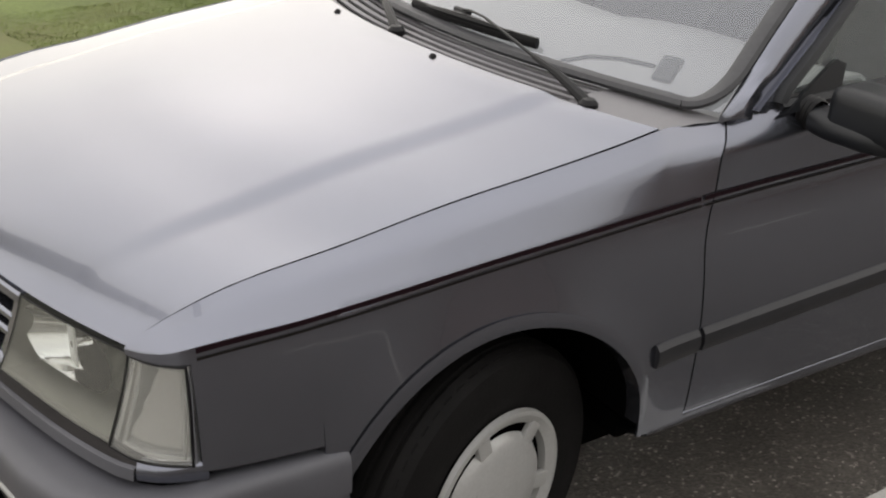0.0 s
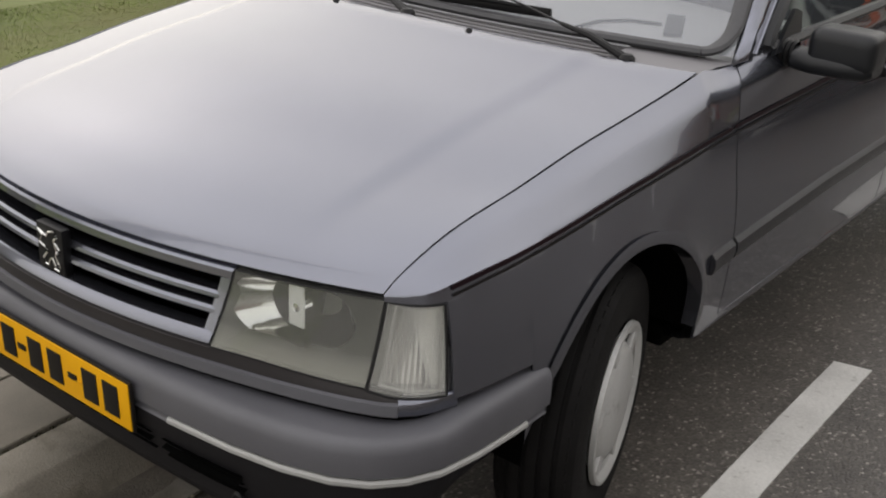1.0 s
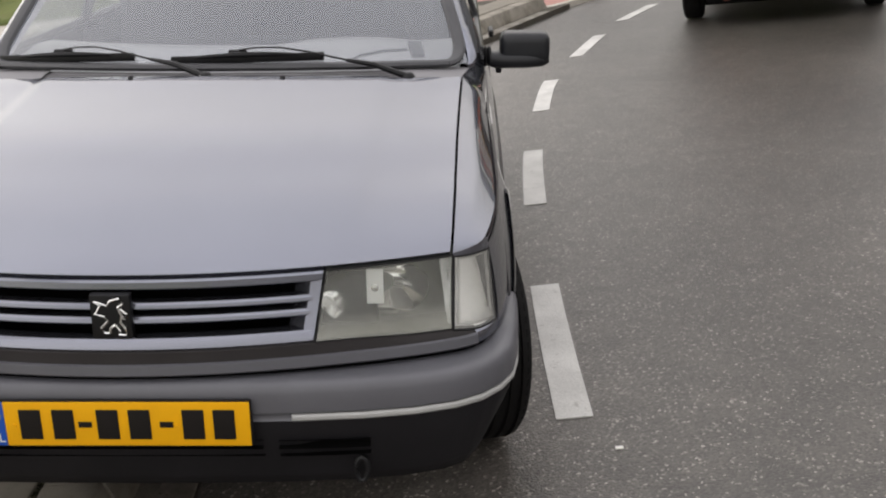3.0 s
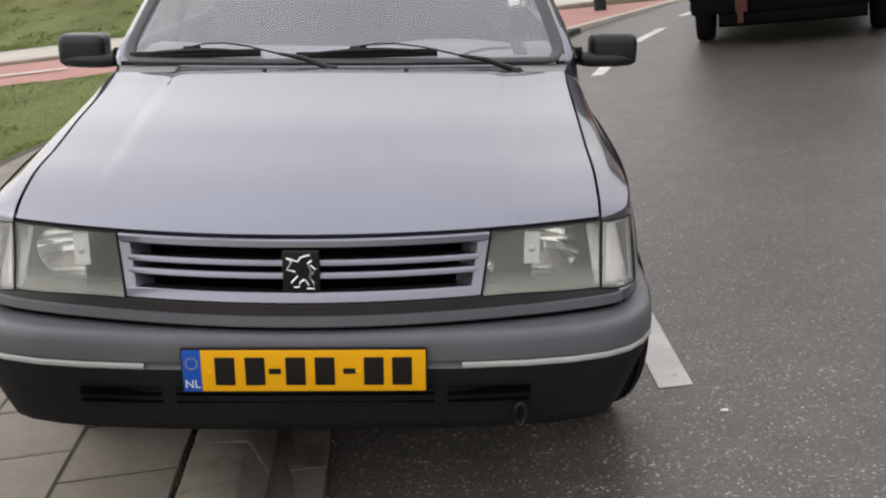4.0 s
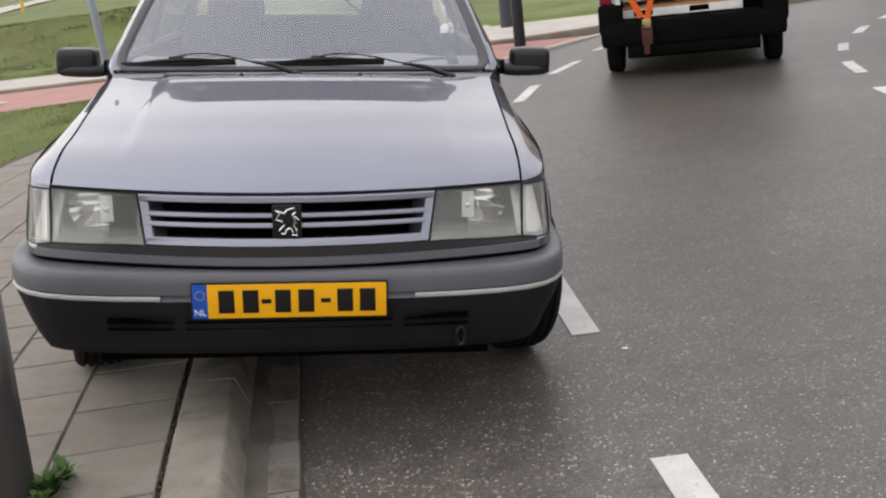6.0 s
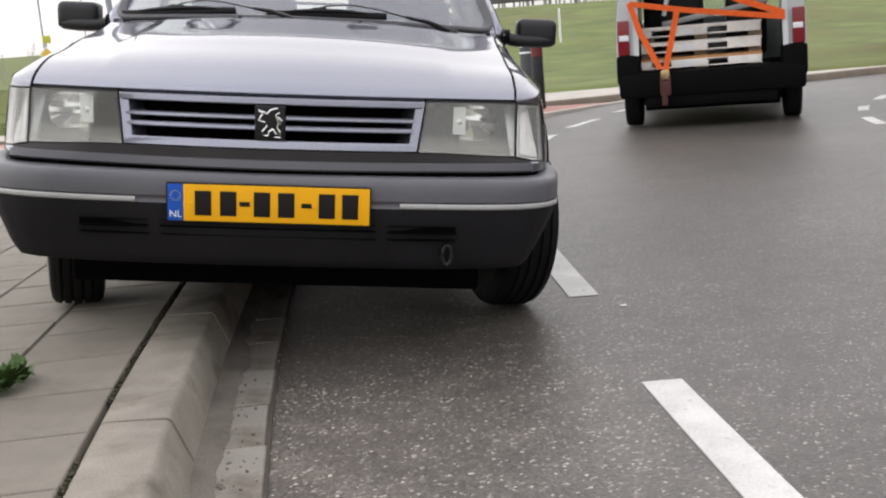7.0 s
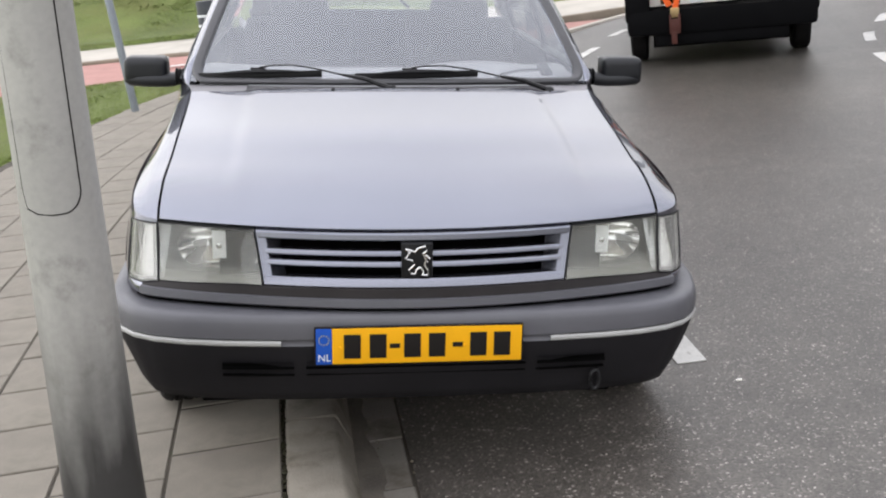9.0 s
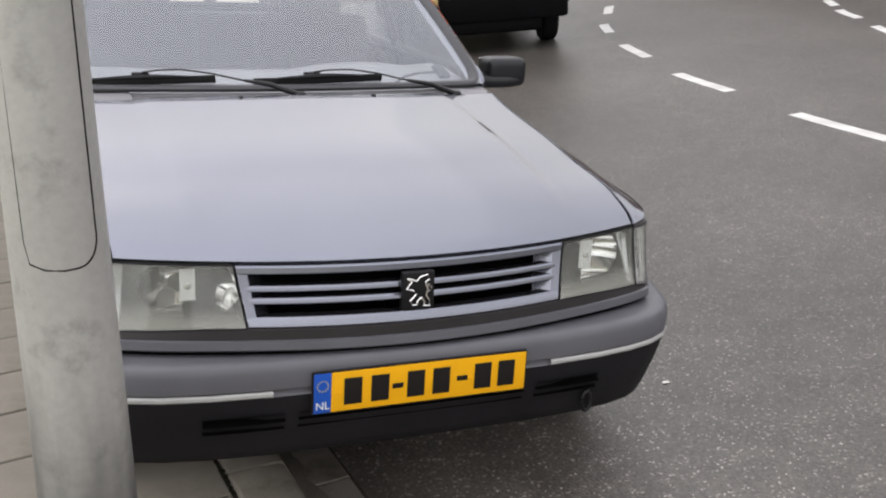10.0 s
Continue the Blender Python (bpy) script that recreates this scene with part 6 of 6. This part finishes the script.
def grass_field(name, n, x0, x1, y0, y1, h, keep):
    vs, fs = [], []
    for x, y in zip(rng.uniform(x0, x1, n), rng.uniform(y0, y1, n)):
        if not keep(x, y):
            continue
        z = terrain(x, y)
        if z < 0:
            continue
        a, L = rng.uniform(0, 6.283), h * rng.uniform(0.4, 1.2) * (0.6 + 1.6 * max(0.0, noise.noise(Vector((x * 1.3, y * 1.3, 7.0)))))
        dx, dy, w = math.cos(a), math.sin(a), 0.0035 + 0.004 * (y / 15)
        lean = rng.uniform(0.6, 2.2) * L
        b = len(vs)
        vs += [(x - dy * w, y + dx * w, z - 0.01), (x + dy * w, y - dx * w, z - 0.01), (x + dx * lean, y + dy * lean, z + L)]
        fs.append(outward(vs, b))
    me = bpy.data.meshes.new(name)
    me.from_pydata(vs, [], fs)
    me.materials.append(GRASS_BLADE)
    me.polygons.foreach_set("use_smooth", [True] * len(fs))
    me.normals_split_custom_set_from_vertices([Vector((rng.uniform(-0.4, 0.4), rng.uniform(-0.4, 0.4), 1.0)).normalized() for _ in vs])
    tagged(new(name, me), "short patchy winter grass", "grass", kind="stuff")


grass_field("grass", 190000, -8, -1.2, 1.5, 10.2, 0.021, lambda x, y: x < kerb_in(y) - 2.36)
grass_field("grass", 130000, -10, 0.5, 14.2, 22, 0.02, lambda x, y: True)

def grass_clumps(n, x0, x1, y0, y1):
    """Leaning clumps of longer grass where the bank is rough."""
    vs, fs = [], []
    for _ in range(n):
        tx, ty = rng.uniform(x0, x1), rng.uniform(y0, y1)
        tz = terrain(tx, ty)
        if tz < 0 or noise.noise(Vector((tx * 0.4, ty * 1.1, 2.0))) < 0.05:
            continue
        for _ in range(18):
            a, r, h = rng.uniform(0, 6.283), rng.uniform(0.03, 0.14), rng.uniform(0.015, 0.05)
            px, py = tx + rng.normal(0, 0.09), ty + rng.normal(0, 0.06)
            dx, dy, b = -math.sin(a) * 0.009, math.cos(a) * 0.009, len(vs)
            vs += [(px - dx, py - dy, tz - 0.01), (px + dx, py + dy, tz - 0.01), (px + math.cos(a) * r, py + math.sin(a) * r, tz + h)]
            fs.append(outward(vs, b))
    me = bpy.data.meshes.new("grass_tufts")
    me.from_pydata(vs, [], fs)
    me.materials.append(GRASS_BLADE)
    me.polygons.foreach_set("use_smooth", [True] * len(fs))
    me.normals_split_custom_set_from_vertices([Vector((rng.uniform(-0.4, 0.4), rng.uniform(-0.6, 0.2), 1.0)).normalized() for _ in vs])
    tagged(new("grass_tufts", me), "rough green grass tufts on the low bank", "grass", kind="stuff")


grass_clumps(650, -11, 0.5, 14.8, 20.5)

# ---- paving, piece by piece ----
random.seed(11)


def tile_mesh(name, sx, sy, sz, bevel, material):
    bm = bmesh.new()
    bmesh.ops.create_cube(bm, size=1.0)
    for p in bm.verts:
        p.co = Vector((p.co.x * sx, p.co.y * sy, (p.co.z - 0.5) * sz))
    top = [e for e in bm.edges if all(v.co.z > -1e-6 for v in e.verts)]
    bmesh.ops.bevel(bm, geom=top, offset=bevel, segments=1, affect="EDGES")
    g = Geo().take(bm)
    return mesh_of(name, g, material, 20)


pavement = thing("pavement", "pale grey concrete paving tiles in half bond", "pavement", None, "", "structure")
tile = tile_mesh("paving_tile", 0.309, 0.3055, 0.05, 0.003, TILE)
for col in range(7):
    off = 0.158 + 0.317 * col
    y = -2.042 + (0.158 if col % 2 else 0.0)
    while y < 9.5:
        s = (kerb_in(y + 0.15) - kerb_in(y - 0.15)) / 0.3
        a = math.atan(s)
        x = kerb_in(y) - off / math.cos(a)
        t = new("paving_tile", tile)
        t.parent = pavement
        t.matrix_local = pose(x, y, PAVE_Z + random.uniform(-0.001, 0.0015), random.uniform(-0.3, 0.3), random.uniform(-0.3, 0.3), -math.degrees(a))
        y += 0.3165 * math.cos(a)
kerb = thing("kerb", "worn pale concrete kerb stones", "kerb", None, "", "structure")
y = -11.555
while y < 9.3:
    rows = []
    n = 24
    for k in range(n + 1):
        yy = y + 0.004 + 0.99 * k / n
        rows.append([(kerb_in(yy) + d, yy, z) for w in [0.003 * noise.noise(Vector((yy * 5, 3.0, y)))] for d, z in ((0.008, 0.06), (0.008, 0.118), (0.016, 0.126), (0.024, 0.1285), (0.09, 0.1275), (0.151, 0.1255 + w), (0.160, 0.1225 + w), (0.166 + w, 0.114), (0.187 + w, 0.06), (0.210, 0.0), (0.210, -0.06))])
    g = Geo().grid(rows)
    g.cap(rows[0]).cap(rows[-1])
    part("kerb_stone", g, KERB, kerb, sharp=50)
    y += 1.0
gutter = thing("gutter", "dirty concrete gutter blocks along the kerb", "gutter", None, "", "structure")
block = tile_mesh("gutter_block", 0.115, 0.304, 0.06, 0.004, GUTTER)
y = -11.709
while y < 9.3:
    a = math.atan((kerb_in(y + 0.15) - kerb_in(y - 0.15)) / 0.3)
    b = new("gutter_block", block)
    b.parent = gutter
    b.matrix_local = pose(kerb_in(y) + 0.293 + random.uniform(-0.003, 0.003), y, 0.011 + random.uniform(-0.003, 0.002), random.uniform(-0.6, 0.6), random.uniform(-1, 1), -math.degrees(a))
    y += 0.31 * math.cos(a)
silt = Geo()
rows = []
for y in steps(-4.2, 4.0, 420):
    edge_x = 0.262 + 0.03 * noise.noise(Vector((y * 2.3, 1.0, 0))) + 0.018 * noise.noise(Vector((y * 9.0, 4.0, 0))) + 0.006 * noise.noise(Vector((y * 40, 8.0, 0)))
    rows.append([(kerb_in(y) + 0.194 + (edge_x - 0.194) * k / 5, y, z + 0.002 * noise.noise(Vector((y * 25, k, 2.0)))) for k, z in enumerate((0.024, 0.021, 0.019, 0.0175, 0.0165, 0.008))])
silt.grid(rows)
tagged(part("gutter_silt", silt, SILT), "dark damp silt lying in the gutter against the kerb", "dirt", kind="stuff")
moss = Geo()
for _ in range(900):
    y = random.uniform(-2.6, 1.6)
    if noise.noise(Vector((y * 2.6, 0, 5.0))) < -0.05:
        continue
    r = random.uniform(0.0018, 0.0042)
    moss.box(-r, r, -r * 1.6, r * 1.6, -r * 0.5, r * 0.5, 0, pose(kerb_in(y) + random.uniform(-0.003, 0.009), y, 0.120 + random.uniform(-0.004, 0.004), random.uniform(-30, 30), random.uniform(-30, 30), random.uniform(0, 180)))
tagged(part("joint_moss", moss, MOSS, sharp=180), "dark moss and crumbs in the joint along the kerb", "moss", kind="stuff")
near = Geo()
for col in range(7):
    off = 0.158 + 0.317 * col
    y = -2.042 - 0.3165 + (0.158 if col % 2 else 0.0)
    while y > -11.8:
        a = math.atan((kerb_in(y + 0.15) - kerb_in(y - 0.15)) / 0.3)
        near.box(-0.1545, 0.1545, -0.1528, 0.1528, -0.05, 0.0, 0, pose(kerb_in(y) - off / math.cos(a), y, PAVE_Z + random.uniform(-0.002, 0.002), 0, 0, -math.degrees(a)))
        y -= 0.3165 * math.cos(a)
tagged(part("paving_tiles", near, TILE), "pale grey concrete paving tiles beside the kerb", "paving", kind="stuff")
grit = Geo()
for _ in range(420):
    y = random.uniform(-2.45, 1.6)
    x = kerb_in(y) + 0.225 + abs(random.gauss(0, 0.05))
    r = random.uniform(0.0015, 0.0045)
    m = pose(x, y, 0.008 + r * 0.5, random.uniform(0, 90), random.uniform(0, 90), random.uniform(0, 180))
    grit.box(-r, r, -r * 0.7, r * 0.7, -r * 0.5, r * 0.5, 0, m)
tagged(part("gutter_grit", grit, GRIT), "small stones and dead leaf bits in the gutter", "grit", kind="stuff")
